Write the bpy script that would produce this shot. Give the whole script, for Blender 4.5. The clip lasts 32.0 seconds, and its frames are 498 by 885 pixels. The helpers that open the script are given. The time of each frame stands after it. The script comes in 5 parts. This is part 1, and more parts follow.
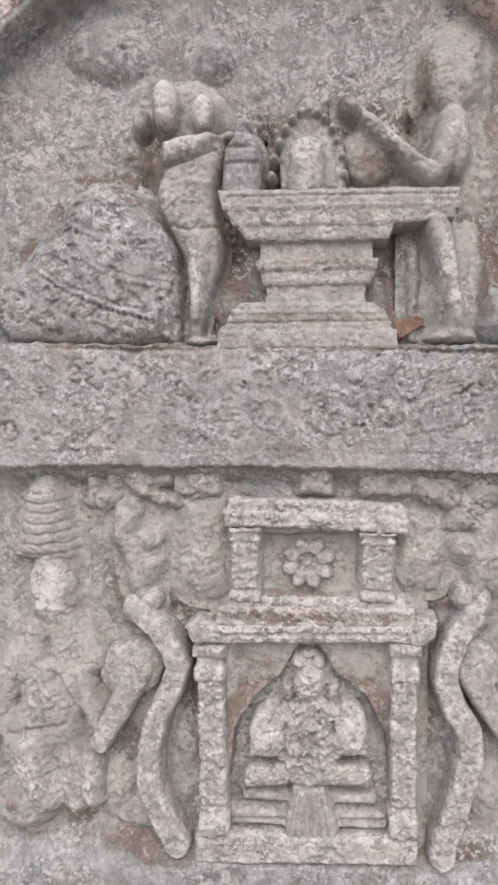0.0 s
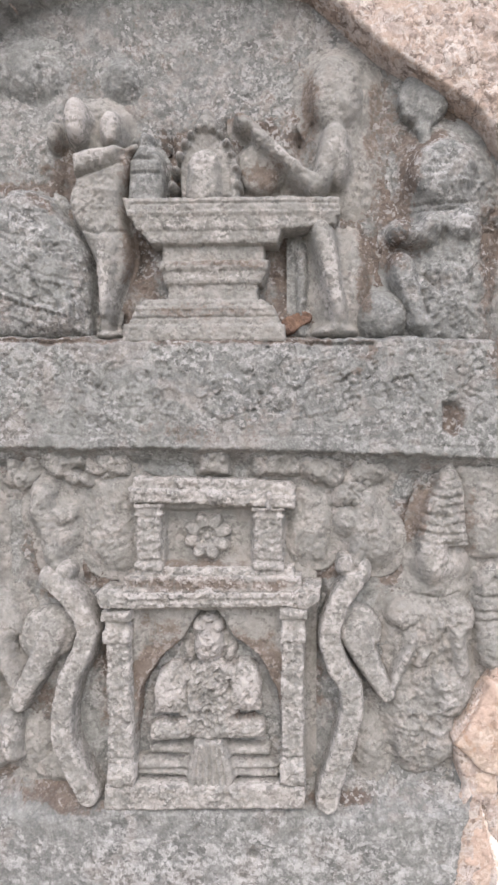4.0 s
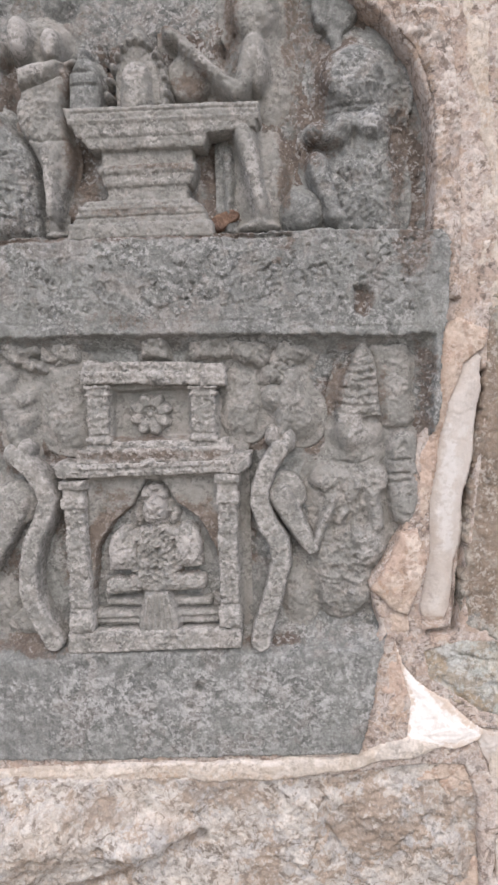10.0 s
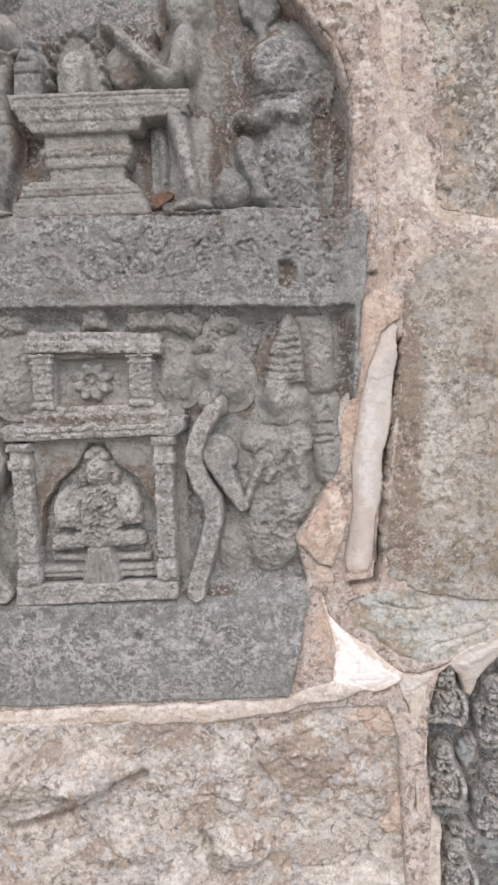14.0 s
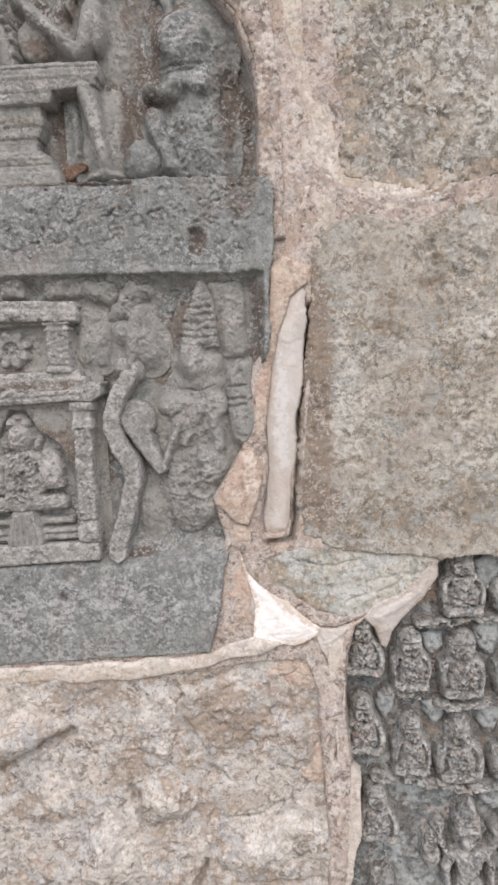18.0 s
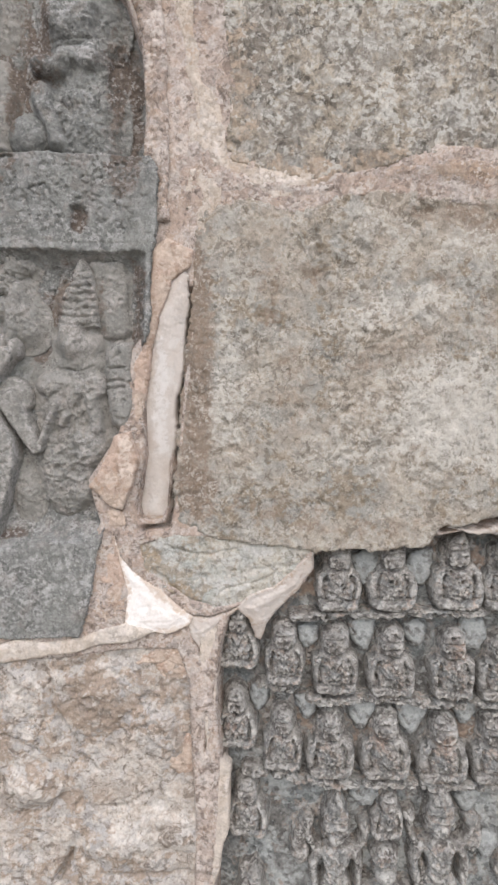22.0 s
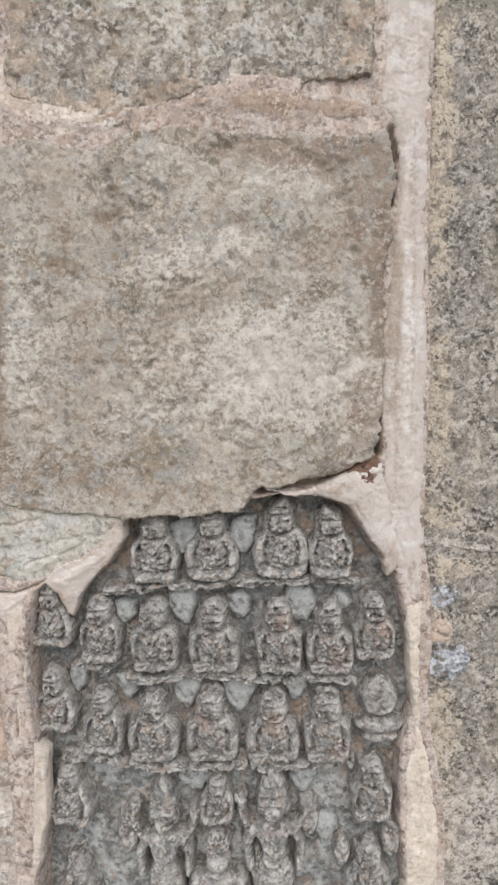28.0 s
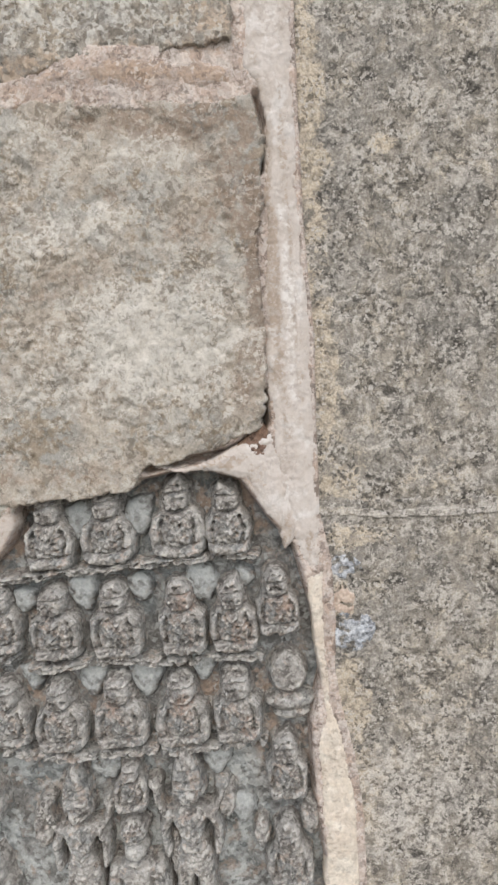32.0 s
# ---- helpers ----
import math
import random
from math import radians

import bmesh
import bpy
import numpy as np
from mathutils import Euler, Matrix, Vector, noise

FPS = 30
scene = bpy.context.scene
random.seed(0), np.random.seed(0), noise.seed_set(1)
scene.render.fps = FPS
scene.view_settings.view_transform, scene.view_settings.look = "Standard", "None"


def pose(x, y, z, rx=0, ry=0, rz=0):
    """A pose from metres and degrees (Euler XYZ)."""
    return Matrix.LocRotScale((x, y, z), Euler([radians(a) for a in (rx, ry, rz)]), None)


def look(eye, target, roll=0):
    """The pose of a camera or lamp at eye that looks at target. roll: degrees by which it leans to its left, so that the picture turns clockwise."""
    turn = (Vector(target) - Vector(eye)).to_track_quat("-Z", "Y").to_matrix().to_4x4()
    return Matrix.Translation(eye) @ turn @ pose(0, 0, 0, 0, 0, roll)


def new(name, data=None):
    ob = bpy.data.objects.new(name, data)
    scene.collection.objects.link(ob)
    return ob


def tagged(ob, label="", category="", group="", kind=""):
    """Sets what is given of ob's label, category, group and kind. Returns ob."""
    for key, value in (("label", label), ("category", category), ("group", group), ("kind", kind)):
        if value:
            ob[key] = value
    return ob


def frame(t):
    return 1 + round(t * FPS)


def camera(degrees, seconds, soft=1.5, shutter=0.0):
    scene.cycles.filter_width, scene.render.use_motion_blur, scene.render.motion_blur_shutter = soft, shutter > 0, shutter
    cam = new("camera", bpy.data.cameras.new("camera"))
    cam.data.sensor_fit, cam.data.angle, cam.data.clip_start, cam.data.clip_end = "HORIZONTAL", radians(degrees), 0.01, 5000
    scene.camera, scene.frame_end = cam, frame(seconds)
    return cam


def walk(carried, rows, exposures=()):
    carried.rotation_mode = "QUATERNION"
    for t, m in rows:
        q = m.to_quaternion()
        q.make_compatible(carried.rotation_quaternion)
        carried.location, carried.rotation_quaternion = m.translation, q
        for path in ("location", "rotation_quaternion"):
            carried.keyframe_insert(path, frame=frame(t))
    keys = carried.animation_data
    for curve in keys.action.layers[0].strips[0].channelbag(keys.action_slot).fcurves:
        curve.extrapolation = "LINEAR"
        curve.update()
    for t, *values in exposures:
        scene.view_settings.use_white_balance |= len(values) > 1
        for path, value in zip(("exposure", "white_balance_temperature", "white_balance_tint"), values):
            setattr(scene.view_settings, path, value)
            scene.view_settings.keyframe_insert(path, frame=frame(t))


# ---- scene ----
# ---- camera ----
cam = camera(41.6, 32.0, soft=2.7)
METRES, EYE, TILT, LEAN, TURN = 1.2, 1.5, -1.73, 0.0, 6.4
ROWS = [
    (0.0, 0.0, 0.0, 0.0, 0.0, 0.0, -0.0),
    (0.5, 0.0107, -0.0066, -0.0031, -0.18, -0.1, 0.0),
    (1.0, 0.0217, -0.0141, -0.0051, -0.38, -0.09, 0.02),
    (1.5, 0.0328, -0.022, -0.0068, -0.56, -0.06, 0.04),
    (2.0, 0.0446, -0.0306, -0.0086, -0.88, -0.01, 0.14),
    (2.5, 0.0562, -0.0398, -0.0097, -1.16, 0.21, 0.21),
    (3.0, 0.0671, -0.0488, -0.0106, -1.31, 0.4, 0.21),
    (3.5, 0.0761, -0.0575, -0.0138, -1.45, 0.45, 0.18),
    (5.5, 0.105, -0.0871, -0.0491, -1.31, -0.94, -0.01),
    (6.0, 0.1129, -0.0948, -0.0585, -1.17, -1.13, 0.16),
    (6.5, 0.1185, -0.1028, -0.0673, -1.38, -1.47, 0.27),
    (7.0, 0.1272, -0.1114, -0.0739, -1.44, -1.6, 0.5),
    (7.5, 0.1337, -0.12, -0.0785, -1.41, -1.5, 0.89),
    (8.0, 0.1409, -0.1276, -0.0854, -1.28, -1.51, 1.21),
    (8.5, 0.1473, -0.1349, -0.0938, -1.24, -1.82, 1.38),
    (9.0, 0.1519, -0.1419, -0.1023, -1.15, -2.16, 1.5),
    (9.5, 0.1562, -0.1489, -0.11, -0.96, -2.4, 1.59),
    (10.0, 0.1606, -0.1561, -0.1167, -1.03, -2.65, 1.53),
    (10.5, 0.1689, -0.1634, -0.1226, -0.8, -2.76, 1.4),
    (11.0, 0.1744, -0.1711, -0.127, -0.87, -2.77, 1.32),
    (11.5, 0.1817, -0.1789, -0.1312, -0.94, -2.75, 1.23),
    (12.0, 0.1889, -0.1866, -0.1361, -0.89, -2.74, 1.23),
    (12.5, 0.1963, -0.1945, -0.1416, -1.02, -2.77, 1.32),
    (13.0, 0.2065, -0.2022, -0.1479, -1.15, -2.87, 1.45),
    (13.5, 0.2179, -0.2103, -0.1534, -1.47, -2.87, 1.56),
    (14.0, 0.2302, -0.2179, -0.1583, -1.8, -2.84, 1.7),
    (14.5, 0.2424, -0.2248, -0.1638, -2.0, -2.8, 1.91),
    (16.5, 0.2859, -0.2437, -0.1828, -2.57, -2.9, 2.92),
    (17.0, 0.297, -0.2464, -0.1878, -2.58, -2.98, 2.88),
    (17.5, 0.309, -0.2486, -0.1942, -2.67, -3.19, 2.78),
    (18.0, 0.3224, -0.2505, -0.2005, -2.8, -3.41, 2.71),
    (18.5, 0.3366, -0.2524, -0.2059, -2.92, -3.43, 2.64),
    (19.0, 0.3526, -0.2538, -0.2109, -3.15, -3.49, 2.42),
    (19.5, 0.3725, -0.2549, -0.2161, -3.45, -3.6, 2.12),
    (20.0, 0.3918, -0.2558, -0.2196, -3.72, -3.56, 1.86),
    (20.5, 0.4082, -0.2551, -0.2207, -3.86, -3.53, 1.58),
    (21.0, 0.4262, -0.2536, -0.2234, -3.96, -3.53, 1.1),
    (21.5, 0.4444, -0.2518, -0.2247, -4.01, -3.42, 0.58),
    (22.0, 0.461, -0.2497, -0.2246, -4.04, -3.3, 0.1),
    (22.5, 0.4771, -0.2473, -0.2288, -4.01, -3.43, -0.29),
    (23.0, 0.4945, -0.2448, -0.2371, -3.95, -3.71, -0.56),
    (23.5, 0.5143, -0.2426, -0.2462, -4.02, -4.06, -0.75),
    (24.0, 0.5325, -0.2398, -0.253, -3.97, -4.29, -0.6),
    (24.5, 0.551, -0.2365, -0.2611, -3.73, -4.59, -0.34),
    (25.0, 0.5694, -0.2328, -0.2703, -3.77, -5.14, -0.31),
    (25.5, 0.5916, -0.2293, -0.2738, -4.03, -5.41, -0.47),
    (26.0, 0.616, -0.2259, -0.2707, -4.44, -5.04, -0.43),
    (26.5, 0.6372, -0.2218, -0.2659, -4.49, -4.47, -0.09),
    (28.5, 0.7166, -0.2089, -0.2762, -4.86, -3.75, 1.91),
    (29.0, 0.7331, -0.2078, -0.2786, -4.94, -3.59, 2.34),
    (29.5, 0.7493, -0.2071, -0.2833, -5.08, -3.59, 2.78),
    (30.0, 0.7656, -0.2071, -0.2885, -5.19, -3.57, 3.34),
    (30.5, 0.7807, -0.2075, -0.293, -5.25, -3.47, 3.85),
    (31.0, 0.7965, -0.2085, -0.2986, -5.4, -3.55, 4.17),
    (31.5, 0.8111, -0.2096, -0.3048, -5.51, -3.7, 4.44),
    (32.0, 0.8243, -0.2109, -0.3115, -5.54, -3.87, 4.73),
]
EXPOSURES = [(0.0, 1.17, 6480, 13.4), (3.0, 1.18, 6480, 12.8), (6.0, 1.17, 6380, 13.0), (9.0, 0.8, 6400, 12.5), (13.0, 0.77, 6400, 11.7), (20.0, 0.72, 6400, 10), (26.0, 0.68, 6450, 9.5), (32.0, 0.74, 6500, 7.5)]
walk(cam, [(t, pose(0, -0.76, EYE, TILT, LEAN, TURN) @ pose(METRES * x, METRES * y, METRES * z, 90 + pitch, roll, yaw)) for t, x, y, z, yaw, pitch, roll in ROWS], EXPOSURES)

# ---- daylight: a bright hazy sky, the sun behind thin cloud, high in front of the wall ----
SUN_UP, SUN_AZ = 48.0, 4.0
world = bpy.data.worlds.new("sky")
scene.world = world
world.use_nodes = True
wn = world.node_tree
sky = wn.nodes.new("ShaderNodeTexSky")
sky.sky_type, sky.sun_disc = "NISHITA", False
sky.sun_elevation, sky.sun_rotation = radians(SUN_UP), radians(180 - SUN_AZ)
sky.air_density, sky.dust_density = 1.0, 3.0
wn.links.new(sky.outputs[0], wn.nodes["Background"].inputs[0])
wn.nodes["Background"].inputs[1].default_value = 0.12
sun = new("sun", bpy.data.lights.new("sun", "SUN"))
sun.data.energy, sun.data.angle, sun.data.color = 1.1, radians(120), (1.0, 0.95, 0.88)
sun_way = Vector((math.sin(radians(SUN_AZ)) * math.cos(radians(SUN_UP)), -math.cos(radians(SUN_AZ)) * math.cos(radians(SUN_UP)), math.sin(radians(SUN_UP))))
sun.matrix_world = look(sun_way * 20, (0, 0, 0))


# ---- materials ----
def stone_mat(name, tones, patch=9.0, fleck=150.0, contrast=0.25, bump=0.5, rough=0.92, stain_shade=(0.30, 0.22, 0.17), pale=(0.55, 0.53, 0.50), dark=0.45, seed=0.0, mottle=0.55):
    """Weathered stone: large patches of the tones, crusts and flecks of lighter and darker mineral, stained, worn and
    painted-shade places (the mesh's own stain-and-shade and pale attributes), and a pitted relief."""
    m = bpy.data.materials.new(name)
    m.use_nodes = True
    nt = m.node_tree
    N, L = nt.nodes, nt.links
    b = N["Principled BSDF"]
    b.inputs["Roughness"].default_value = rough
    b.inputs["Specular IOR Level"].default_value = 0.2
    tc = N.new("ShaderNodeTexCoord")
    shift = N.new("ShaderNodeVectorMath")
    shift.operation = "ADD"
    shift.inputs[1].default_value = (seed * 3.1, seed * 1.7, seed * 2.3)
    L.new(tc.outputs["Object"], shift.inputs[0])

    def noise_of(scale, detail=2.0, rough_=0.5, dist=0.0):
        n = N.new("ShaderNodeTexNoise")
        n.inputs["Scale"].default_value, n.inputs["Detail"].default_value = scale, detail
        n.inputs["Roughness"].default_value, n.inputs["Distortion"].default_value = rough_, dist
        L.new(shift.outputs[0], n.inputs["Vector"])
        return n.outputs[0]

    def ramp(src, lo, hi):
        r = N.new("ShaderNodeMapRange")
        r.inputs["From Min"].default_value, r.inputs["From Max"].default_value = lo, hi
        r.interpolation_type = "SMOOTHSTEP"
        L.new(src, r.inputs["Value"])
        return r.outputs[0]

    def calc(kind, a, c, clamp=False):
        x = N.new("ShaderNodeMath")
        x.operation, x.use_clamp = kind, clamp
        for s, v in ((0, a), (1, c)):
            if isinstance(v, float):
                x.inputs[s].default_value = v
            else:
                L.new(v, x.inputs[s])
        return x.outputs[0]

    def mix(fac, a, c, kind="MIX"):
        x = N.new("ShaderNodeMix")
        x.data_type, x.blend_type = "RGBA", kind
        if isinstance(fac, float):
            x.inputs[0].default_value = fac
        else:
            L.new(fac, x.inputs[0])
        for s, v in ((6, a), (7, c)):
            if isinstance(v, tuple):
                x.inputs[s].default_value = (*v, 1.0)
            else:
                L.new(v, x.inputs[s])
        return x.outputs[2]

    def attribute(key):
        n = N.new("ShaderNodeAttribute")
        n.attribute_name = key
        return n.outputs["Fac"]

    def grey(v):
        return (v, v, v)

    big = noise_of(patch, 4.0, 0.6, 0.3)
    crust = noise_of(fleck * 0.3, 5.0, 0.62, 0.3)
    warpn = N.new("ShaderNodeTexNoise")
    warpn.inputs["Scale"].default_value, warpn.inputs["Detail"].default_value = fleck * 0.9, 2.0
    L.new(shift.outputs[0], warpn.inputs["Vector"])
    bend = N.new("ShaderNodeVectorMath")
    bend.operation = "MULTIPLY_ADD"
    bend.inputs[1].default_value = (0.008, 0.008, 0.008)
    L.new(warpn.outputs["Color"], bend.inputs[0])
    L.new(shift.outputs[0], bend.inputs[2])

    def cells(scale):
        n = N.new("ShaderNodeTexVoronoi")
        n.inputs["Scale"].default_value = scale
        L.new(bend.outputs[0], n.inputs["Vector"])
        x = N.new("ShaderNodeSeparateColor")
        L.new(n.outputs["Color"], x.inputs[0])
        return x.outputs[0]

    spots = noise_of(fleck * 0.62, 2.5, 0.55, 0.2)
    chips = cells(fleck * 1.25)
    zone = ramp(noise_of(patch * 1.9 + 6.0, 4.0, 0.6, 0.4), 0.40, 0.60)
    zone = calc("ADD", calc("MULTIPLY", zone, 0.85), 0.2)
    broad = noise_of(patch * 2.6 + 3.0, 5.0, 0.62, 0.5)
    col = mix(ramp(big, 0.42, 0.58), tones[0], tones[1])
    if len(tones) > 2:
        col = mix(ramp(broad, 0.53, 0.60), col, tones[2])
    if len(tones) > 3:
        col = mix(ramp(calc("ADD", calc("MULTIPLY", crust, 0.5), calc("MULTIPLY", big, 0.5)), 0.505, 0.55), col, tones[3])
    shade = tuple(0.56 * v for v in tones[-1])
    light = tuple(0.35 * a + 0.65 * b for a, b in zip(tones[1], pale))
    crusty = noise_of(26.0, 6.0, 0.7, 0.5)
    scabs = noise_of(47.0, 5.0, 0.68, 0.9)
    dabs = noise_of(88.0, 3.0, 0.6, 0.6)
    col = mix(calc("MULTIPLY", ramp(crusty, 0.525, 0.575), mottle), col, light)
    col = mix(calc("MULTIPLY", ramp(scabs, 0.55, 0.60), mottle), col, shade)
    col = mix(calc("MULTIPLY", ramp(scabs, 0.43, 0.37), mottle * 0.8), col, light)
    col = mix(calc("MULTIPLY", ramp(dabs, 0.56, 0.62), mottle), col, mix(0.5, col, shade))
    k = contrast
    edge = calc("ADD", crust, calc("MULTIPLY", chips, 0.35))
    edge = calc("MULTIPLY", calc("SUBTRACT", edge, 0.675), 1.5)
    # stains, and shade painted into recesses, mixed in as one colour
    col = mix(calc("MULTIPLY", ramp(calc("ADD", attribute("stain_shade"), edge), 0.28, 0.80), 0.85), col, stain_shade)
    col = mix(calc("MULTIPLY", ramp(calc("ADD", attribute("pale"), edge), 0.28, 0.95), 0.8), col, pale)
    crumbs = calc("ADD", calc("MULTIPLY", chips, 0.6), calc("MULTIPLY", spots, 0.9))
    col = mix(1.0, col, mix(ramp(crust, 0.44, 0.56), grey(1 - 0.3 * k), grey(1 + 0.3 * k)), "MULTIPLY")
    col = mix(calc("MULTIPLY", ramp(crumbs, 0.90, 0.94), zone), col, mix(min(1.1 * k + 0.15, 1.0), col, pale))
    col = mix(calc("MULTIPLY", ramp(crumbs, 0.62, 0.58), zone), col, mix(1.0, col, grey(1 - dark), "MULTIPLY"))
    grains = noise_of(fleck * 1.7, 2.0, 0.6)
    col = mix(1.0, col, mix(ramp(grains, 0.46, 0.54), grey(1 - 0.16 * k), grey(1 + 0.16 * k)), "MULTIPLY")
    L.new(col, b.inputs["Base Color"])
    high = calc("ADD", calc("MULTIPLY", ramp(crust, 0.3, 0.7), 1.0), calc("ADD", calc("MULTIPLY", ramp(crumbs, 0.55, 0.95), 0.8), calc("MULTIPLY", ramp(grains, 0.3, 0.7), 0.35)))
    bp = N.new("ShaderNodeBump")
    bp.inputs["Strength"].default_value, bp.inputs["Distance"].default_value = bump, 0.0016
    L.new(high, bp.inputs["Height"])
    L.new(bp.outputs[0], b.inputs["Normal"])
    return m


# slab and figure stain tones are darkened to paint shade in recesses too
M_SLAB = stone_mat("grey_slab_stone", [(0.196, 0.2, 0.192), (0.221, 0.226, 0.214), (0.243, 0.234, 0.22)], 6, 200, 0.46, 0.55, stain_shade=(0.122, 0.094, 0.077), pale=(0.37, 0.366, 0.36), dark=0.3, mottle=0.32)
M_FIG = stone_mat("grey_carved_stone", [(0.236, 0.233, 0.217), (0.265, 0.258, 0.239), (0.282, 0.267, 0.247)], 14, 210, 0.16, 0.4, stain_shade=(0.135, 0.105, 0.085), pale=(0.41, 0.39, 0.372), dark=0.28, seed=1, mottle=0.3)
M_RUST = stone_mat("rust_stain", [(0.19, 0.122, 0.0874), (0.152, 0.0988, 0.076)], 20, 200, 0.25, 0.5, pale=(0.258, 0.182, 0.144))
M_DARK = stone_mat("dark_panel_stone", [(0.164, 0.177, 0.178), (0.21, 0.207, 0.2), (0.265, 0.226, 0.197), (0.125, 0.122, 0.117)], 14, 110, 0.45, 0.5, stain_shade=(0.262, 0.2, 0.158), pale=(0.345, 0.362, 0.358), dark=0.3, seed=2)
M_DARKFIG = stone_mat("dark_figure_stone", [(0.24, 0.243, 0.236), (0.3, 0.283, 0.264), (0.34, 0.292, 0.256), (0.158, 0.148, 0.138)], 22, 150, 0.42, 0.4, stain_shade=(0.274, 0.205, 0.167), pale=(0.41, 0.403, 0.38), dark=0.4, seed=3)
M_BLOCK = stone_mat("buff_block_stone", [(0.356, 0.315, 0.267), (0.312, 0.305, 0.281), (0.392, 0.355, 0.304), (0.25, 0.211, 0.164)], 6, 200, 0.3, 0.4, stain_shade=(0.222, 0.173, 0.136), pale=(0.475, 0.456, 0.418), dark=0.26, seed=4, mottle=0.62)
M_BLOCK2 = stone_mat("speckled_block_stone", [(0.315, 0.274, 0.221), (0.293, 0.274, 0.245), (0.378, 0.335, 0.277), (0.21, 0.188, 0.162)], 9, 140, 0.5, 0.45, stain_shade=(0.342, 0.274, 0.213), pale=(0.448, 0.437, 0.407), dark=0.3, seed=5, mottle=0.8)
M_ERODED = stone_mat("eroded_buff_stone", [(0.456, 0.407, 0.361), (0.445, 0.429, 0.418), (0.494, 0.46, 0.418), (0.35, 0.289, 0.239)], 9, 140, 0.38, 0.45, stain_shade=(0.281, 0.228, 0.186), pale=(0.532, 0.502, 0.467), dark=0.2, seed=6, mottle=0.8)
M_GREY = stone_mat("dark_speckled_stone", [(0.258, 0.236, 0.203), (0.308, 0.285, 0.249), (0.364, 0.329, 0.274), (0.191, 0.18, 0.162)], 9, 195, 0.7, 0.6, stain_shade=(0.403, 0.35, 0.277), pale=(0.41, 0.388, 0.357), dark=0.55, seed=7, mottle=0.8)
M_WEDGE = stone_mat("pale_green_stone", [(0.426, 0.403, 0.35), (0.395, 0.407, 0.38), (0.494, 0.471, 0.426), (0.319, 0.285, 0.236)], 12, 150, 0.28, 0.4, stain_shade=(0.304, 0.243, 0.175), pale=(0.517, 0.517, 0.502), dark=0.2, seed=8)
M_MORTAR = stone_mat("peach_mortar", [(0.439, 0.371, 0.329), (0.411, 0.344, 0.306), (0.488, 0.431, 0.399), (0.362, 0.289, 0.245)], 11, 160, 0.42, 0.4, stain_shade=(0.304, 0.231, 0.177), pale=(0.526, 0.488, 0.455), dark=0.34, seed=9, mottle=0.85)
M_PINK = stone_mat("pink_mortar", [(0.458, 0.352, 0.29), (0.489, 0.399, 0.332), (0.384, 0.286, 0.224)], 16, 170, 0.22, 0.3, stain_shade=(0.344, 0.219, 0.146), pale=(0.595, 0.521, 0.46), dark=0.2, seed=10, mottle=0.3)
M_WHITE = stone_mat("white_lime_mortar", [(0.8, 0.775, 0.755), (0.76, 0.72, 0.69), (0.82, 0.805, 0.79)], 12, 200, 0.05, 0.12, stain_shade=(0.55, 0.45, 0.37), pale=(0.9, 0.89, 0.88), dark=0.06, seed=11, mottle=0.12)
M_LIME = stone_mat("pale_lime_mortar", [(0.525, 0.469, 0.411), (0.488, 0.422, 0.358), (0.561, 0.511, 0.462)], 9, 180, 0.26, 0.22, stain_shade=(0.357, 0.271, 0.204), pale=(0.61, 0.561, 0.523), dark=0.24, seed=12, mottle=0.3)
M_PLASTER = stone_mat("smooth_pink_plaster", [(0.555, 0.511, 0.477), (0.525, 0.472, 0.431), (0.584, 0.552, 0.523)], 14, 200, 0.06, 0.12, stain_shade=(0.38, 0.304, 0.243), pale=(0.623, 0.6, 0.585), dark=0.08, seed=14, mottle=0.12)
M_LICHEN = stone_mat("bluish_lichen", [(0.38, 0.403, 0.433), (0.228, 0.243, 0.266)], 60, 220, 0.6, 0.4, pale=(0.532, 0.547, 0.57), dark=0.5, seed=15)
M_CREAM = stone_mat("cream_mortar", [(0.593, 0.532, 0.456), (0.54, 0.475, 0.403), (0.623, 0.574, 0.502)], 10, 170, 0.22, 0.25, stain_shade=(0.342, 0.274, 0.213), pale=(0.646, 0.608, 0.547), dark=0.25, seed=16, mottle=0.3)
M_JOINT = stone_mat("smooth_lime_joint", [(0.49, 0.449, 0.418), (0.45, 0.403, 0.366), (0.54, 0.512, 0.49)], 7, 190, 0.06, 0.1, stain_shade=(0.31, 0.252, 0.202), pale=(0.623, 0.608, 0.593), dark=0.12, seed=17, mottle=0.12)
M_GROUND = stone_mat("dusty_ground", [(0.2, 0.17, 0.14), (0.25, 0.22, 0.185)], 3, 60, 0.2, 0.5, seed=13)


# ---- carving: relief surfaces of stone, in millimetres along the wall (u), up (w) and out of it (height) ----
LAT = {}


def lattice(u, w, scale, seed):
    """Smooth noise of one octave, -1 to 1."""
    if seed not in LAT:
        LAT[seed] = np.random.RandomState(seed).uniform(-1, 1, (128, 128))
    g = LAT[seed]
    ca, sa = math.cos(seed * 1.37 + 0.5), math.sin(seed * 1.37 + 0.5)
    a, b = (ca * np.asarray(u) + sa * np.asarray(w)) / scale + 17.3, (ca * np.asarray(w) - sa * np.asarray(u)) / scale + 5.1
    i, j = np.floor(a).astype(int), np.floor(b).astype(int)
    f, h = a - i, b - j
    f, h = f * f * (3 - 2 * f), h * h * (3 - 2 * h)
    i, j, i2, j2 = i % 128, j % 128, (i + 1) % 128, (j + 1) % 128
    return (g[i, j] * (1 - f) + g[i2, j] * f) * (1 - h) + (g[i, j2] * (1 - f) + g[i2, j2] * f) * h


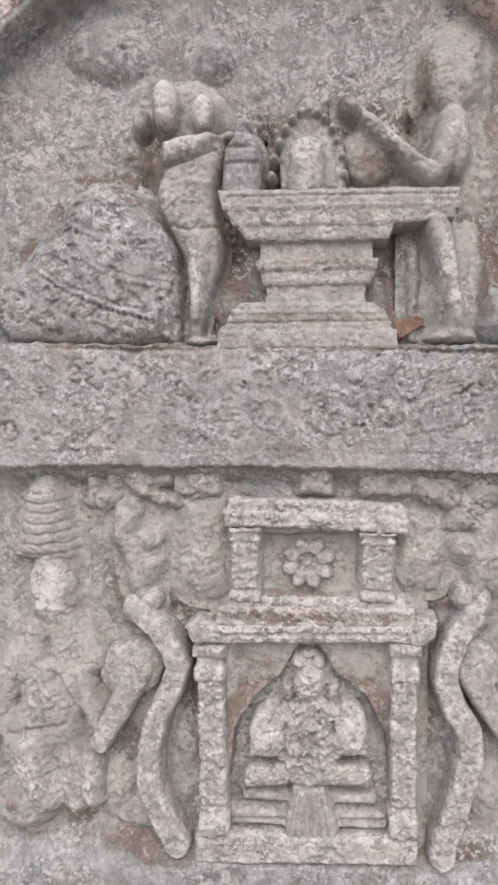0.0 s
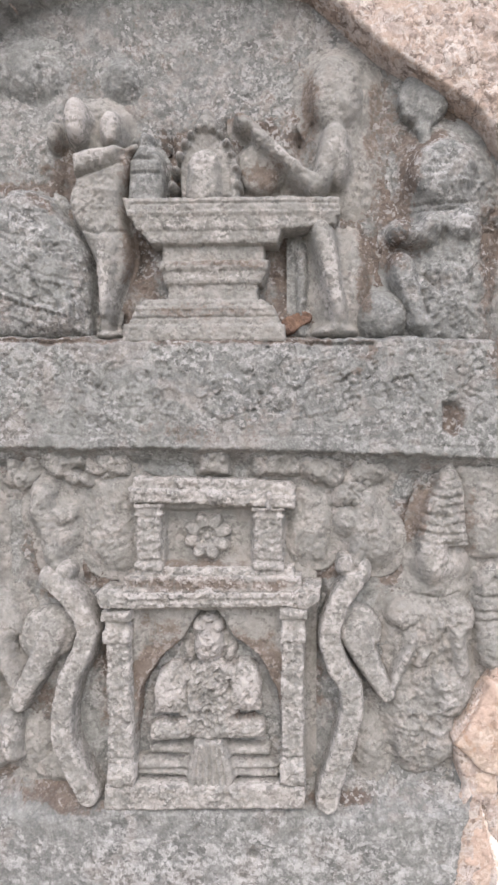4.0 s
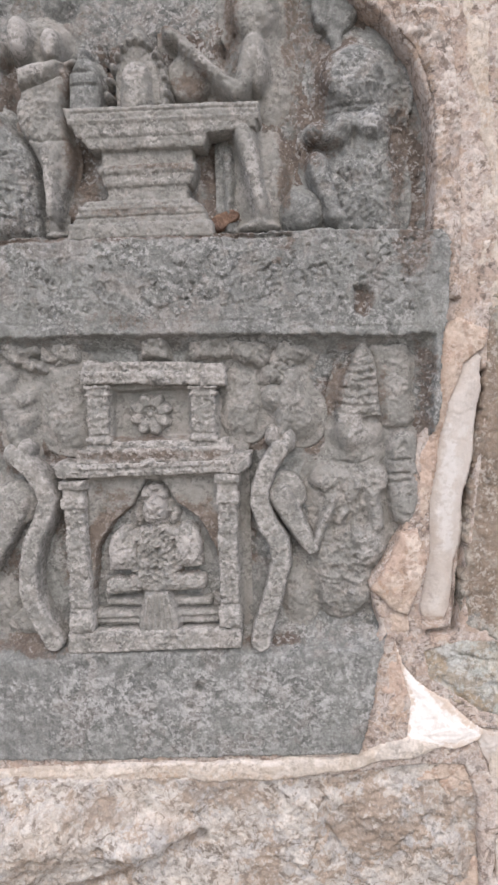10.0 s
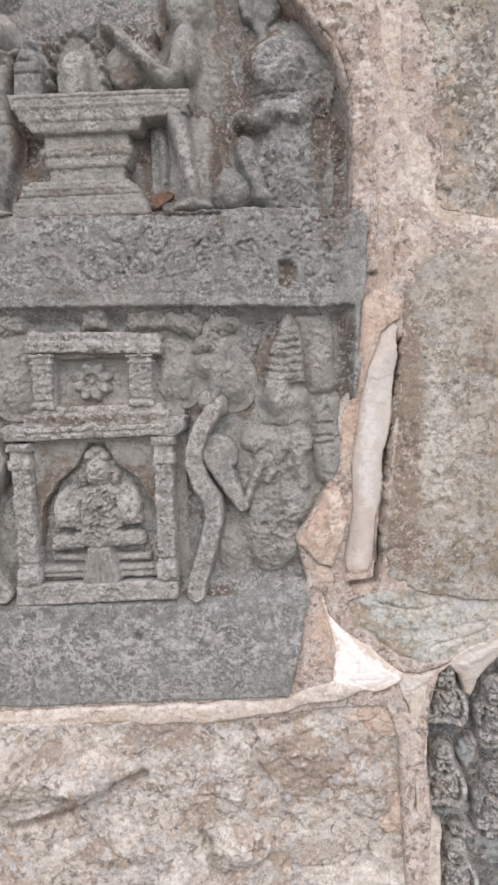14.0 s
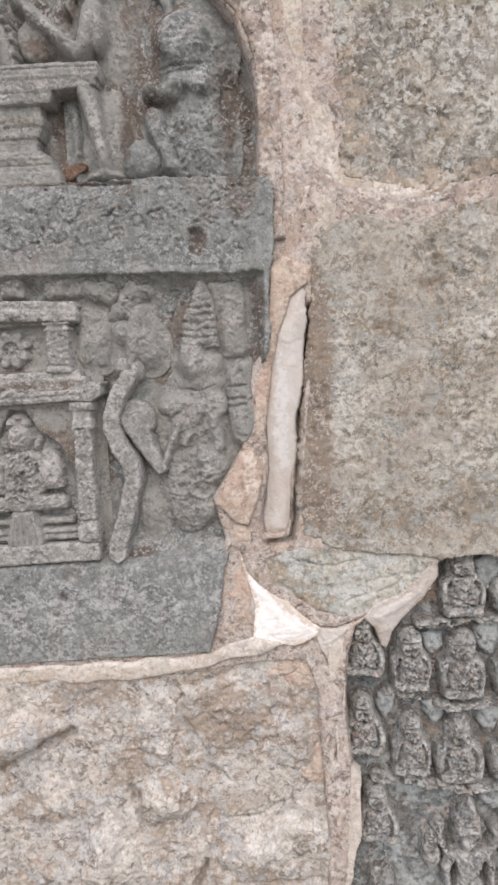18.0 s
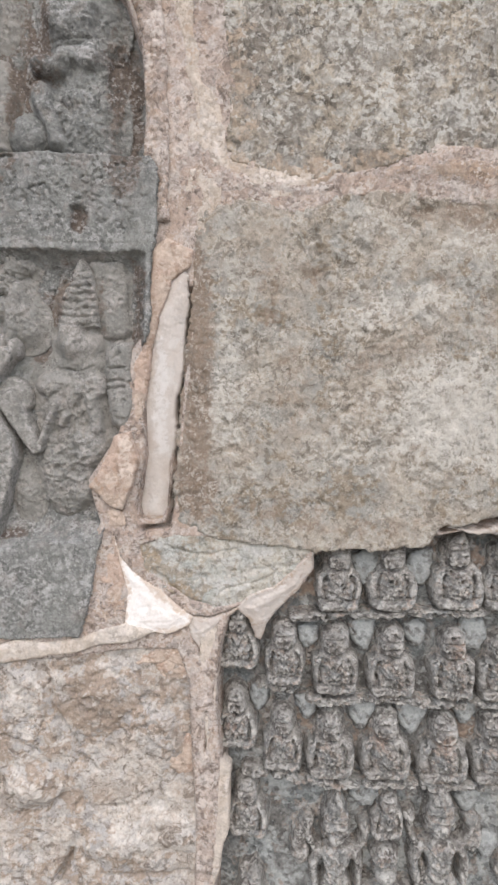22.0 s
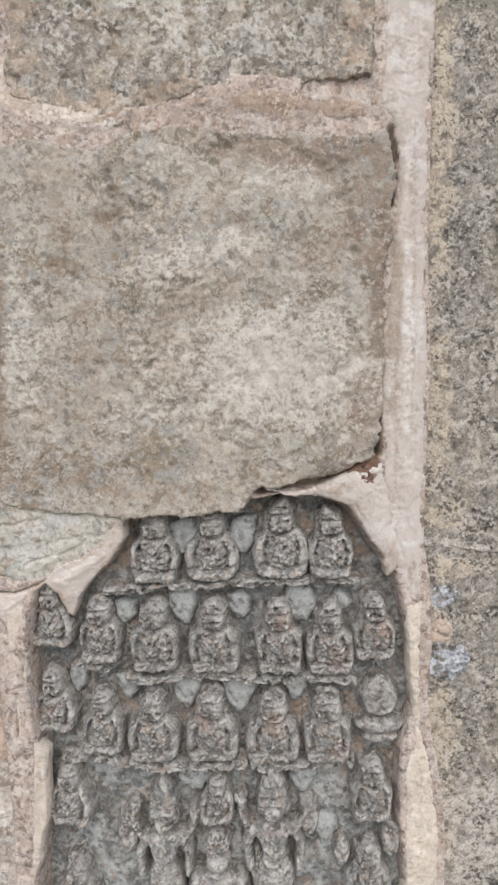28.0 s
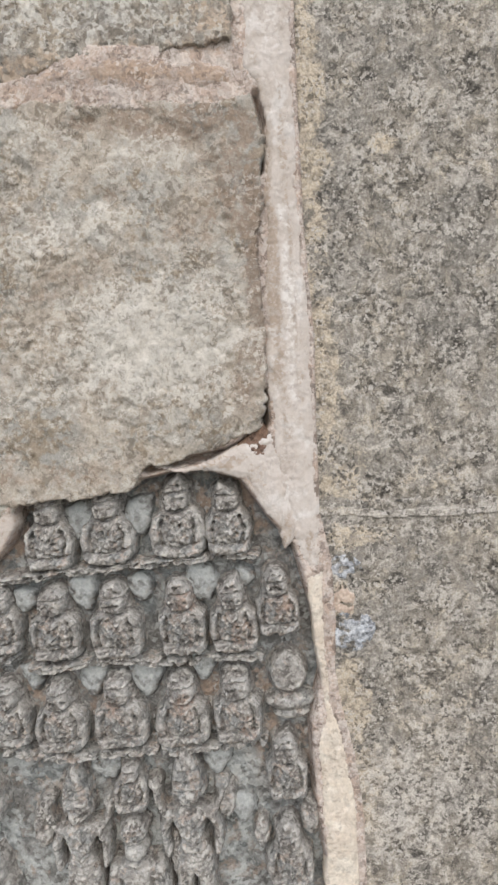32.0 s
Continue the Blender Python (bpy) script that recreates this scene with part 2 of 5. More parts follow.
def fbm(u, w, scale, seed, octaves=4, gain=0.55):
    t, a = 0.0, 1.0
    for k in range(octaves):
        t = t + a * lattice(u + 31.7 * k, w - 12.9 * k, scale / 2.03 ** k, seed + k)
        a *= gain
    return t


def segment(U, W, a, b):
    """Distance to the line from a to b, and how far along it, 0 to 1."""
    dx, dy = b[0] - a[0], b[1] - a[1]
    t = np.clip(((U - a[0]) * dx + (W - a[1]) * dy) / max(dx * dx + dy * dy, 1e-9), 0, 1)
    return np.hypot(U - a[0] - t * dx, W - a[1] - t * dy), t


def inside(U, W, pts):
    """Distance from the outline of a polygon, positive inside."""
    d, sign = np.full(U.shape, 1e9), np.zeros(U.shape, bool)
    for (x0, y0), (x1, y1) in zip(pts, pts[1:] + pts[:1]):
        d = np.minimum(d, segment(U, W, (x0, y0), (x1, y1))[0])
        if y0 != y1:
            sign ^= ((y0 > W) != (y1 > W)) & (U < (x1 - x0) * (W - y0) / (y1 - y0) + x0)
    return np.where(sign, d, -d)


def smooth(a, r):
    """Means over squares of 2 r + 1 cells."""
    for axis in (0, 1):
        p = np.pad(a, [(r + 1, r) if k == axis else (0, 0) for k in (0, 1)], mode="edge").cumsum(axis)
        n = a.shape[axis]
        a = (np.take(p, np.arange(2 * r + 1, 2 * r + 1 + n), axis) - np.take(p, np.arange(n), axis)) / (2 * r + 1)
    return a


def pairs(v):
    return [(v[i], v[i + 1]) for i in range(0, len(v), 2)]


LOW = -1e6


class Carving:
    """A relief built up from rounded forms; build() makes it one mesh."""

    def __init__(self, step=1.5, warp=1.2, soft=3.0, seed=1, fine=1.0):
        self.step, self.warp, self.soft, self.seed, self.fine, self.ops, self.box = step, warp, soft, seed, fine, [], None

    def op(self, kind, b, f):
        self.ops.append((kind, b, f))
        if kind == "add":
            o = self.box or b
            self.box = (min(o[0], b[0]), min(o[1], b[1]), max(o[2], b[2]), max(o[3], b[3]))
        return self

    def ell(self, u, w, ru, rw, top, rot=0.0, q=1.0, base=0.0):
        c, s, r = math.cos(radians(rot)), math.sin(radians(rot)), max(ru, rw)

        def f(U, W):
            x, y = (U - u) * c + (W - w) * s, (W - w) * c - (U - u) * s
            d = (x / ru) ** 2 + (y / rw) ** 2
            return np.where(d < 1, base + (top - base) * np.sqrt(np.clip(1 - d ** q, 0, 1)), LOW)
        return self.op("add", (u - r, w - r, u + r, w + r), f)

    def mound(self, u, w, ru, rw, top, rot=0.0):
        """A form that dies away softly into the ground."""
        c, s, r = math.cos(radians(rot)), math.sin(radians(rot)), 1.7 * max(ru, rw)

        def f(U, W):
            x, y = (U - u) * c + (W - w) * s, (W - w) * c - (U - u) * s
            d = (x / ru) ** 2 + (y / rw) ** 2
            return np.where(d < 2.8, (top + 15) * np.exp(-1.1 * d * d) - 15, LOW)
        return self.op("add", (u - r, w - r, u + r, w + r), f)

    def cap(self, u0, w0, u1, w1, r0, r1, top, top1=None, q=1.0):
        r, top1 = max(r0, r1), top if top1 is None else top1

        def f(U, W):
            d, t = segment(U, W, (u0, w0), (u1, w1))
            d = (d / (r0 + (r1 - r0) * t)) ** 2
            return np.where(d < 1, (top + (top1 - top) * t) * np.sqrt(np.clip(1 - d ** q, 0, 1)), LOW)
        return self.op("add", (min(u0, u1) - r, min(w0, w1) - r, max(u0, u1) + r, max(w0, w1) + r), f)

    def chain(self, r0, r1, top, *v, q=1.0):
        p = pairs(v)
        n = len(p) - 1
        for i in range(n):
            self.cap(*p[i], *p[i + 1], r0 + (r1 - r0) * i / n, r0 + (r1 - r0) * (i + 1) / n, top, q=q)
        return self

    def poly(self, top, bevel, *v, drop=None):
        p = pairs(v)
        us, ws = [a for a, _ in p], [b for _, b in p]

        def f(U, W):
            s = inside(U, W, p)
            e = 1 - np.clip(s / bevel, 0, 1)
            return np.where(s > 0, top - (drop or min(bevel, max(top, 4))) * (1 - np.sqrt(1 - e * e)), LOW)
        return self.op("add", (min(us), min(ws), max(us), max(ws)), f)

    def slab(self, u0, w0, u1, w1, top, bevel=4.0):
        """A block between two opposite corners."""
        return self.poly(top, bevel, u0, w0, u1, w0, u1, w1, u0, w1)

    def cut(self, depth, bevel, *v, inset=0.0):
        """Sinks an area by depth, with a sloping edge bevel wide."""
        p = pairs(v)
        us, ws = [a for a, _ in p], [b for _, b in p]

        def f(U, W):
            t = np.clip((inside(U, W, p) - inset) / bevel, 0, 1)
            return -depth * t * t * (3 - 2 * t)
        return self.op("sum", (min(us), min(ws), max(us), max(ws)), f)

    def groove(self, r, depth, *v):
        p = pairs(v)
        us, ws = [a for a, _ in p], [b for _, b in p]

        def f(U, W):
            d = np.full(U.shape, 1e9)
            for a, b in zip(p, p[1:]):
                d = np.minimum(d, segment(U, W, a, b)[0])
            return -depth * np.exp(-(d / r) ** 2)
        return self.op("sum", (min(us) - 3 * r, min(ws) - 3 * r, max(us) + 3 * r, max(ws) + 3 * r), f)

    def ring(self, u, w, r, wide, rise):
        k = r + 3 * wide
        return self.op("sum", (u - k, w - k, u + k, w + k), lambda U, W: rise * np.exp(-((np.hypot(U - u, W - w) - r) / wide) ** 2))

    def swell(self, u, w, ru, rw, rise):
        """A soft hump, or a hollow where rise is negative."""
        return self.op("sum", (u - 3 * ru, w - 3 * rw, u + 3 * ru, w + 3 * rw), lambda U, W: rise * np.exp(-((U - u) / ru) ** 2 - ((W - w) / rw) ** 2))

    def rough(self, amp, scale, seed, octaves=4):
        return self.op("sum", (-1e9, -1e9, 1e9, 1e9), lambda U, W: amp * fbm(U, W, scale, seed, octaves))

    def crumble(self, u, w, ru, rw, amp, scale, seed):
        """Broken, pitted stone inside an ellipse."""
        def f(U, W):
            m = np.clip(1.5 - 1.5 * np.hypot((U - u) / ru, (W - w) / rw), 0, 1)
            n = fbm(U, W, scale, seed, 4)
            return m * amp * (0.7 * n - 1.6 * np.clip(0.8 * n + 0.6 * lattice(U, W, scale * 0.6, seed + 11) - 0.25, 0, 1))
        return self.op("sum", (u - ru, w - rw, u + ru, w + rw), f)

    def holes(self, r, depth, seed, gap, *v):
        """A broken line of small deep hollows along a path."""
        rng = np.random.RandomState(seed)
        for (x0, y0), (x1, y1) in zip(pairs(v), pairs(v)[1:]):
            n = max(1, int(math.hypot(x1 - x0, y1 - y0) / gap))
            for k in range(n):
                if rng.rand() < 0.72:
                    t = (k + rng.uniform(0.1, 0.9)) / n
                    self.swell(x0 + (x1 - x0) * t + rng.normal(0, r * 0.5), y0 + (y1 - y0) * t + rng.normal(0, r * 0.5), r * rng.uniform(0.7, 1.7), r * rng.uniform(0.6, 1.1), -depth * rng.uniform(0.5, 1.2))
        return self

    def deepen(self, k):
        """Cuts all hollows and swellings so far k times as deep."""
        self.ops = [(kind, b, (lambda U, W, f=f: k * f(U, W)) if kind == "sum" else f) for kind, b, f in self.ops]
        return self

    def stain_shade(self, u, w, ru, rw, amount=0.8, key="stain_shade", rot=0.0):
        """Colours a place of the stone, fading out unevenly: stains, and shade painted into hollows."""
        c, s = math.cos(radians(rot)), math.sin(radians(rot))

        def f(U, W):
            x, y = (U - u) * c + (W - w) * s, (W - w) * c - (U - u) * s
            d = np.hypot(x / ru, y / rw) + 0.35 * fbm(U, W, 22, 77, 3)
            return amount * np.clip(1.6 - 1.3 * d, 0, 1)
        r = 1.7 * max(ru, rw)
        return self.op(key, (u - r, w - r, u + r, w + r), f)

    def pits(self, amp, scale, seed, share=0.35):
        """Worn hollows where the noise runs low."""
        return self.op("sum", (-1e9, -1e9, 1e9, 1e9), lambda U, W: -amp * np.clip(fbm(U, W, scale, seed, 3) - share, 0, 1))

    def build(self, name, parent, mat, plane, ground=0.0, floor=-6.0, label="", axes=None, wear=0.9, worn=0.0, tone=0.0, fillet=0):
        s, g = self.step, self.step * 3 + 3 * fillet
        if axes:
            au, aw = axes
        else:
            au, aw = np.arange(self.box[0] - g, self.box[2] + g, s), np.arange(self.box[1] - g, self.box[3] + g, s)
        U0, W0 = np.meshgrid(au, aw, indexing="ij")
        k = self.warp
        e = k * self.fine
        U, W = U0 + e * fbm(U0, W0, 9, self.seed + 40, 3) + 1.6 * k * lattice(U0, W0, 42, self.seed + 50), W0 + e * fbm(U0, W0, 9, self.seed + 60, 3) + 1.6 * k * lattice(U0, W0, 42, self.seed + 70)
        h = np.full(U.shape, floor)
        marks = {"stain_shade": np.zeros(U.shape), "pale": np.zeros(U.shape)}
        first = [o for o in self.ops if o[0] == "add"]
        for n, (kind, b, f) in enumerate(first + [o for o in self.ops if o[0] != "add"]):
            if fillet and n == len(first):
                low = np.maximum(h, floor + 2.0)
                worn_down, worn_far = smooth(smooth(low, fillet), fillet), smooth(smooth(low, 2 * fillet), 2 * fillet)
                a = np.clip(0.35 + 0.75 * lattice(U0, W0, 34, self.seed + 110), 0, 0.85)
                h = np.where(worn_far > floor + 2.2, (1 - a) * (0.6 * worn_down + 0.4 * low) + a * worn_far, floor)
            i0, i1 = np.searchsorted(au, (b[0] - 6 * k - 2, b[2] + 6 * k + 2))
            j0, j1 = np.searchsorted(aw, (b[1] - 6 * k - 2, b[3] + 6 * k + 2))
            if i1 <= i0 or j1 <= j0:
                continue
            a, v = h[i0:i1, j0:j1], f(U[i0:i1, j0:j1], W[i0:i1, j0:j1])
            if kind in marks:
                marks[kind][i0:i1, j0:j1] = np.maximum(marks[kind][i0:i1, j0:j1], v)
            elif kind == "add":
                t = np.clip(0.5 + 0.5 * (a - v) / self.soft, 0, 1)
                h[i0:i1, j0:j1] = np.where(v > floor, v + (a - v) * t + self.soft * t * (1 - t) * (a > floor), a)
            else:
                h[i0:i1, j0:j1] = np.where(a > floor, np.maximum(a + v, floor), a)
        if wear:
            h = np.where(h > floor, h + wear * (0.6 * fbm(U0, W0, 7, self.seed + 80, 4) + 0.7 * lattice(U0, W0, 26, self.seed + 90) - 1.5 * np.clip(fbm(U0, W0, 5.5, self.seed + 95, 2) - 0.35, 0, 1)), h)
        if worn:
            top = np.maximum(h, -4.0)
            rise = top - smooth(top, 6)
            marks["pale"] = np.clip(marks["pale"] + worn * np.clip(rise * 0.16, 0, 0.8), 0, 1)
        marks["pale"] = np.clip(marks["pale"] + tone, 0, 1)
        keep = h > floor + 0.3
        cell = keep[:-1, :-1] | keep[1:, :-1] | keep[:-1, 1:] | keep[1:, 1:]
        used = np.zeros(h.shape, bool)
        used[:-1, :-1] |= cell
        used[1:, :-1] |= cell
        used[:-1, 1:] |= cell
        used[1:, 1:] |= cell
        index = np.cumsum(used.ravel()).reshape(h.shape) - 1
        g0 = ground(U0, W0) if callable(ground) else ground
        Y = plane(U0, W0) + g0 - h
        co = np.stack([U0[used], Y[used], W0[used]], 1) / 1000.0
        i, j = np.nonzero(cell)
        quads = np.stack([index[i, j], index[i + 1, j], index[i + 1, j + 1], index[i, j + 1]], 1)
        mid = np.array([(co[:, 0].min() + co[:, 0].max()) / 2, co[:, 1].max(), co[:, 2].min()])
        me = bpy.data.meshes.new(name)
        me.vertices.add(len(co))
        me.vertices.foreach_set("co", (co - mid).ravel())
        me.loops.add(quads.size)
        me.loops.foreach_set("vertex_index", quads.ravel())
        me.polygons.add(len(quads))
        me.polygons.foreach_set("loop_start", np.arange(0, quads.size, 4))
        me.polygons.foreach_set("use_smooth", np.ones(len(quads), bool))
        me.update(calc_edges=True)
        me.validate()
        for key, v in marks.items():
            me.attributes.new(key, "FLOAT", "POINT").data.foreach_set("value", v[used].astype(np.float32))
        me.materials.append(mat)
        ob = new(name, me)
        ob.location = Vector(mid)
        if parent:
            ob.parent = parent
            at = parent
            while at:
                ob.location -= at.location
                at = at.parent
        if label:
            ob["label"] = label
        return ob


def hub(name, x, y, z, label, category, group="", kind=""):
    ob = new(name)
    ob.location = (x, y, z)
    ob.empty_display_size = 0.05
    return tagged(ob, label, category, group, kind)


# faces of the stones: y in millimetres at (u, w)
def slab_face(u, w):
    return -24 + 0.05 * u + 0 * w


def block_face(u, w):
    return 12 + 0 * u + 0 * w


def eroded_face(u, w):
    return -22 + 0.1 * u + 0 * w


def right_face(u, w):
    return 33 + 0 * u + 0 * w


def wedge_face(u, w):
    return np.interp(u, (340, 560), (8, 18)) + 0 * w


def panel_face(u, w):
    return np.interp(u, (480, 600, 950), (30, 12, 18)) + np.clip((w - 860) * 0.1, 0, 20)


def mortar_face(u, w):
    return -4 + np.interp(u, (-400, 0, 300, 420, 900, 1050, 1400), (-34, -13, 4, 17, 17, 30, 38)) + 0 * w


# ---- the wall: core, ground, mortar bed ----
def solid(name, x0, y0, z0, x1, y1, z1, mat):
    bm = bmesh.new()
    bmesh.ops.create_cube(bm, size=1.0)
    for v in bm.verts:
        v.co = ((x0, x1)[v.co.x > 0], (y0, y1)[v.co.y > 0], (z0, z1)[v.co.z > 0])
    me = bpy.data.meshes.new(name)
    bm.to_mesh(me)
    bm.free()
    me.materials.append(mat)
    return new(name, me)


wall = tagged(solid("wall_north", -2.0, 0.13, 0.0, 3.0, 0.55, 3.0, M_MORTAR), "old rubble wall core behind weathered stone blocks", "wall", kind="structure")
bm = bmesh.new()
bmesh.ops.create_grid(bm, x_segments=24, y_segments=24, size=60.0)
me = bpy.data.meshes.new("ground")
bm.to_mesh(me)
bm.free()
me.materials.append(M_GROUND)
ground = tagged(new("ground", me), "dry dusty earth in front of the wall", "ground", kind="structure")

OUTLINES = []


def stone(name, label, mat, face, *v, bevel=9.0, rough=3.0, seed=1, step=2.5, warp=2.5, forms=None):
    """A wall stone of its own: outline in (u, w), worn edges and an uneven face."""
    c = Carving(step, warp, 10.0, seed)
    OUTLINES.append(v)
    c.poly(0, bevel, *v)
    c.rough(rough, 90, seed + 3, 3).rough(rough * 0.45, 18, seed + 5, 4).pits(rough * 1.3, 26, seed + 9)
    r = np.random.RandomState(seed)
    us, ws = v[::2], v[1::2]
    for n in range(90):
        d = r.uniform(1.2, 4.5)
        c.swell(r.uniform(min(us), max(us)), r.uniform(min(ws), max(ws)), d, d * r.uniform(0.5, 1.1), -d * r.uniform(0.5, 1.0))
    if forms:
        forms(c)
    return c.build(name, wall, mat, face, floor=-42, wear=0.0, label=label, worn=0.35)


# ---- plain wall stones ----
stone("stone_block", "large flat buff block with brown stained edges", M_BLOCK, block_face,
      465, 1509, 536, 1519, 616, 1505, 680, 1526, 736, 1535, 824, 1521, 895, 1514, 981, 1508, 1034, 1518, 1044, 1459, 1036, 1367, 1027, 1288, 1027, 1192,
      1022, 1109, 1013, 1059, 951, 1036, 843, 1017, 822, 986, 734, 981, 648, 978, 571, 987, 494, 993, 426, 1020, 420, 1068, 433, 1186, 446, 1301, 454, 1396,
      bevel=12, rough=3.5, seed=21, forms=lambda c: (
          c.swell(574, 1253, 124.6, 166.1, -3), c.swell(848, 1140, 124.6, 99.7, 4), c.swell(826, 1397, 33.2, 16.6, -5), c.swell(738, 1326, 166.1, 33.2, 3),
          c.swell(640, 1405, 20.8, 16.6, -4), c.swell(575, 1341, 20.8, 24.9, -3), c.groove(8.3, 2.5, 776, 1490, 871, 1508, 952, 1459, 986, 1382), c.deepen(1.4),
          c.stain_shade(459, 1284, 36.5, 240.8, 1.0), c.stain_shade(453, 1085, 41.5, 83, 1.0), c.stain_shade(1022, 1288, 21.6, 232.5, 0.9), c.stain_shade(935, 1482, 108, 33.2, 0.8), c.stain_shade(575, 1412, 41.5, 49.8, 0.5), c.stain_shade(755, 1286, 108, 24.9, 0.5, rot=20), c.stain_shade(615, 1220, 49.8, 108, 0.4), c.stain_shade(993, 1413, 41.5, 99.7, 0.7), c.stain_shade(856, 1497, 108, 18.3, 0.7), c.stain_shade(996, 1150, 24.9, 74.7, 0.7), c.stain_shade(640, 1405, 28.2, 21.6, 0.6),
          c.stain_shade(575, 1349, 19.9, 28.2, 0.6), c.stain_shade(834, 1401, 23.3, 13.3, 0.7), c.stain_shade(932, 1343, 49.8, 33.2, 0.5), c.stain_shade(572, 1044, 99.7, 24.9, 0.5), c.stain_shade(725, 1021, 124.6, 16.6, 0.5),
          c.stain_shade(872, 1190, 149.5, 108, 1.0, "pale"), c.stain_shade(507, 1252, 28.2, 166.1, 0.7, "pale"), c.stain_shade(762, 1358, 116.3, 33.2, 0.6, "pale", 15), c.stain_shade(873, 1451, 74.7, 33.2, 0.6, "pale"), c.stain_shade(507, 1220, 33.2, 116.3, 0.6, "pale"), c.stain_shade(721, 1482, 66.4, 41.5, 0.5, "pale"), c.stain_shade(715, 1139, 124.6, 49.8, 0.5, "pale")))
stone("stone_block", "long speckled buff block above the large flat block", M_BLOCK2, block_face,
      501, 1800, 515, 1685, 506, 1611, 517, 1574, 617, 1547, 712, 1550, 822, 1587, 916, 1579, 1009, 1586, 1018, 1637, 1014, 1794, 832, 1950, 451, 1961,
      bevel=14, rough=3.5, seed=24, forms=lambda c: (c.stain_shade(775, 1565, 274.1, 29.9, 0.8), c.stain_shade(530, 1670, 33.2, 124.6, 0.7), c.stain_shade(990, 1652, 33.2, 108, 0.6), c.stain_shade(758, 1654, 191, 58.1, 0.5, "pale"), c.stain_shade(707, 1753, 104.4, 78.3, 0.5, "pale")))
stone("stone_block", "tall dark speckled block with pale worn edge", M_GREY, right_face,
      1096, 1872, 1093, 1683, 1087, 1493, 1084, 1341, 1088, 1183, 1082, 1054, 1079, 922, 1148, 918, 1247, 913, 1410, 904, 1492, 902, 1475, 1650, 1474, 1838,
      bevel=16, rough=2.8, seed=27, forms=lambda c: (c.stain_shade(1110, 1491, 26.8, 259.9, 0.9), c.stain_shade(1106, 1150, 28.3, 204.8, 0.85), c.stain_shade(1212, 1441, 23.6, 17.3, 0.9), c.stain_shade(1119, 977, 47.2, 55.1, 0.6), c.stain_shade(1250, 975, 70.9, 39.4, 0.35), c.stain_shade(1214, 921, 149.6, 5.5, 0.9, "pale")))
stone("stone_block", "dark speckled block with pale and bluish patches", M_GREY, lambda u, w: right_face(u, w) - 3,
      1076, 952, 1091, 861, 1092, 766, 1085, 697, 1094, 625, 1108, 552, 1115, 451, 1112, 341, 1122, 214, 1420, 194, 1493, 931, 1248, 940, 1150, 946,
      bevel=9, rough=2.0, seed=30, forms=lambda c: (c.stain_shade(1247, 921, 149.6, 6.3, 0.7, "pale"), c.stain_shade(1245, 551, 133.9, 181.1, 0.34), c.stain_shade(1112, 800, 17.3, 23.6, 1.0), c.stain_shade(1114, 642, 31.5, 70.9, 0.9), c.stain_shade(1130, 496, 39.4, 102.4, 0.85), c.stain_shade(1146, 891, 63, 20.5, 0.7), c.stain_shade(1176, 547, 11, 31.5, 0.8), c.stain_shade(1110, 843, 17.3, 15.8, 0.8, "pale"), c.stain_shade(1125, 755, 23.6, 18.9, 0.8, "pale"), c.stain_shade(1195, 482, 110, 130, 0.75, "pale")))
for mat, label, u, w, a, e, n in ((M_LICHEN, "bluish lichen crust on the speckled block", 1119, 845, 26.8, 18.9, 41), (M_LICHEN, "bluish lichen crust on the speckled block", 1121, 750, 36.2, 31.5, 43), (M_PINK, "bare peach spot on the speckled block", 1113, 799, 15.8, 25.2, 42)):
    c = Carving(1.5, 3.0, 3.0, n)
    c.ell(u, w, a, e, 2.0, q=2).rough(1.6, 9, n + 2, 3)
    c.build("lichen_patch", wall, mat, lambda u, w: right_face(u, w) - 3, floor=-3, wear=0.0, label=label)
stone("stone_wedge", "pale greenish wedge stone below the flat block", M_WEDGE, wedge_face,
      358, 993, 419, 1008, 501, 1008, 556, 998, 661, 992, 627, 946, 581, 909, 535, 886, 488, 875, 443, 891, 406, 917, 370, 941,
      bevel=14, rough=3.5, seed=33, step=2.0, forms=lambda c: (c.groove(5, 3, 453, 930, 555, 947, 628, 960), c.groove(4, 4, 389, 950, 443, 897, 516, 882), c.rough(2.0, 22, 34, 4), c.groove(2.5, 4, 409, 988, 473, 972, 519, 981), c.groove(2.5, 4, 499, 911, 563, 933, 609, 956), c.stain_shade(380, 964, 30.1, 30.1, 0.8), c.stain_shade(443, 907, 44.2, 12.4, 0.9, rot=-25), c.stain_shade(482, 981, 17.7, 14.2, 0.6), c.stain_shade(555, 980, 53.1, 12.4, 0.8, "pale"), c.stain_shade(517, 920, 35.4, 17.7, 0.6, "pale"), c.stain_shade(400, 988, 21.2, 8.8, 0.7, "pale")))


def eroded_forms(c):
    """What is left of a worn carving: soft swellings, a slanting ledge, a flat upright stump."""
    c.swell(-199, 726, 102.4, 51.2, 17).swell(-324, 683, 76.8, 51.2, 14).swell(-51, 712, 59.7, 22.2, 15)
    c.poly(14, 26, -256, 634, -151, 637, -88, 655, -30, 678, 37, 707, 31, 735, -57, 767, -161, 775, -250, 755, drop=13)
    c.groove(6, 13, -168, 636, -97, 652, -43, 678, -8, 692).groove(9, 20, 2, 699, 26, 706, 39, 711)
    c.poly(10, 12, 137, 680, 199, 658, 209, 704, 216, 777, 153, 787, 148, 734, drop=7)
    c.groove(4, 7, 129, 677, 168, 668, 199, 652).groove(5, 7, 223, 768, 222, 727, 239, 689, 266, 654)
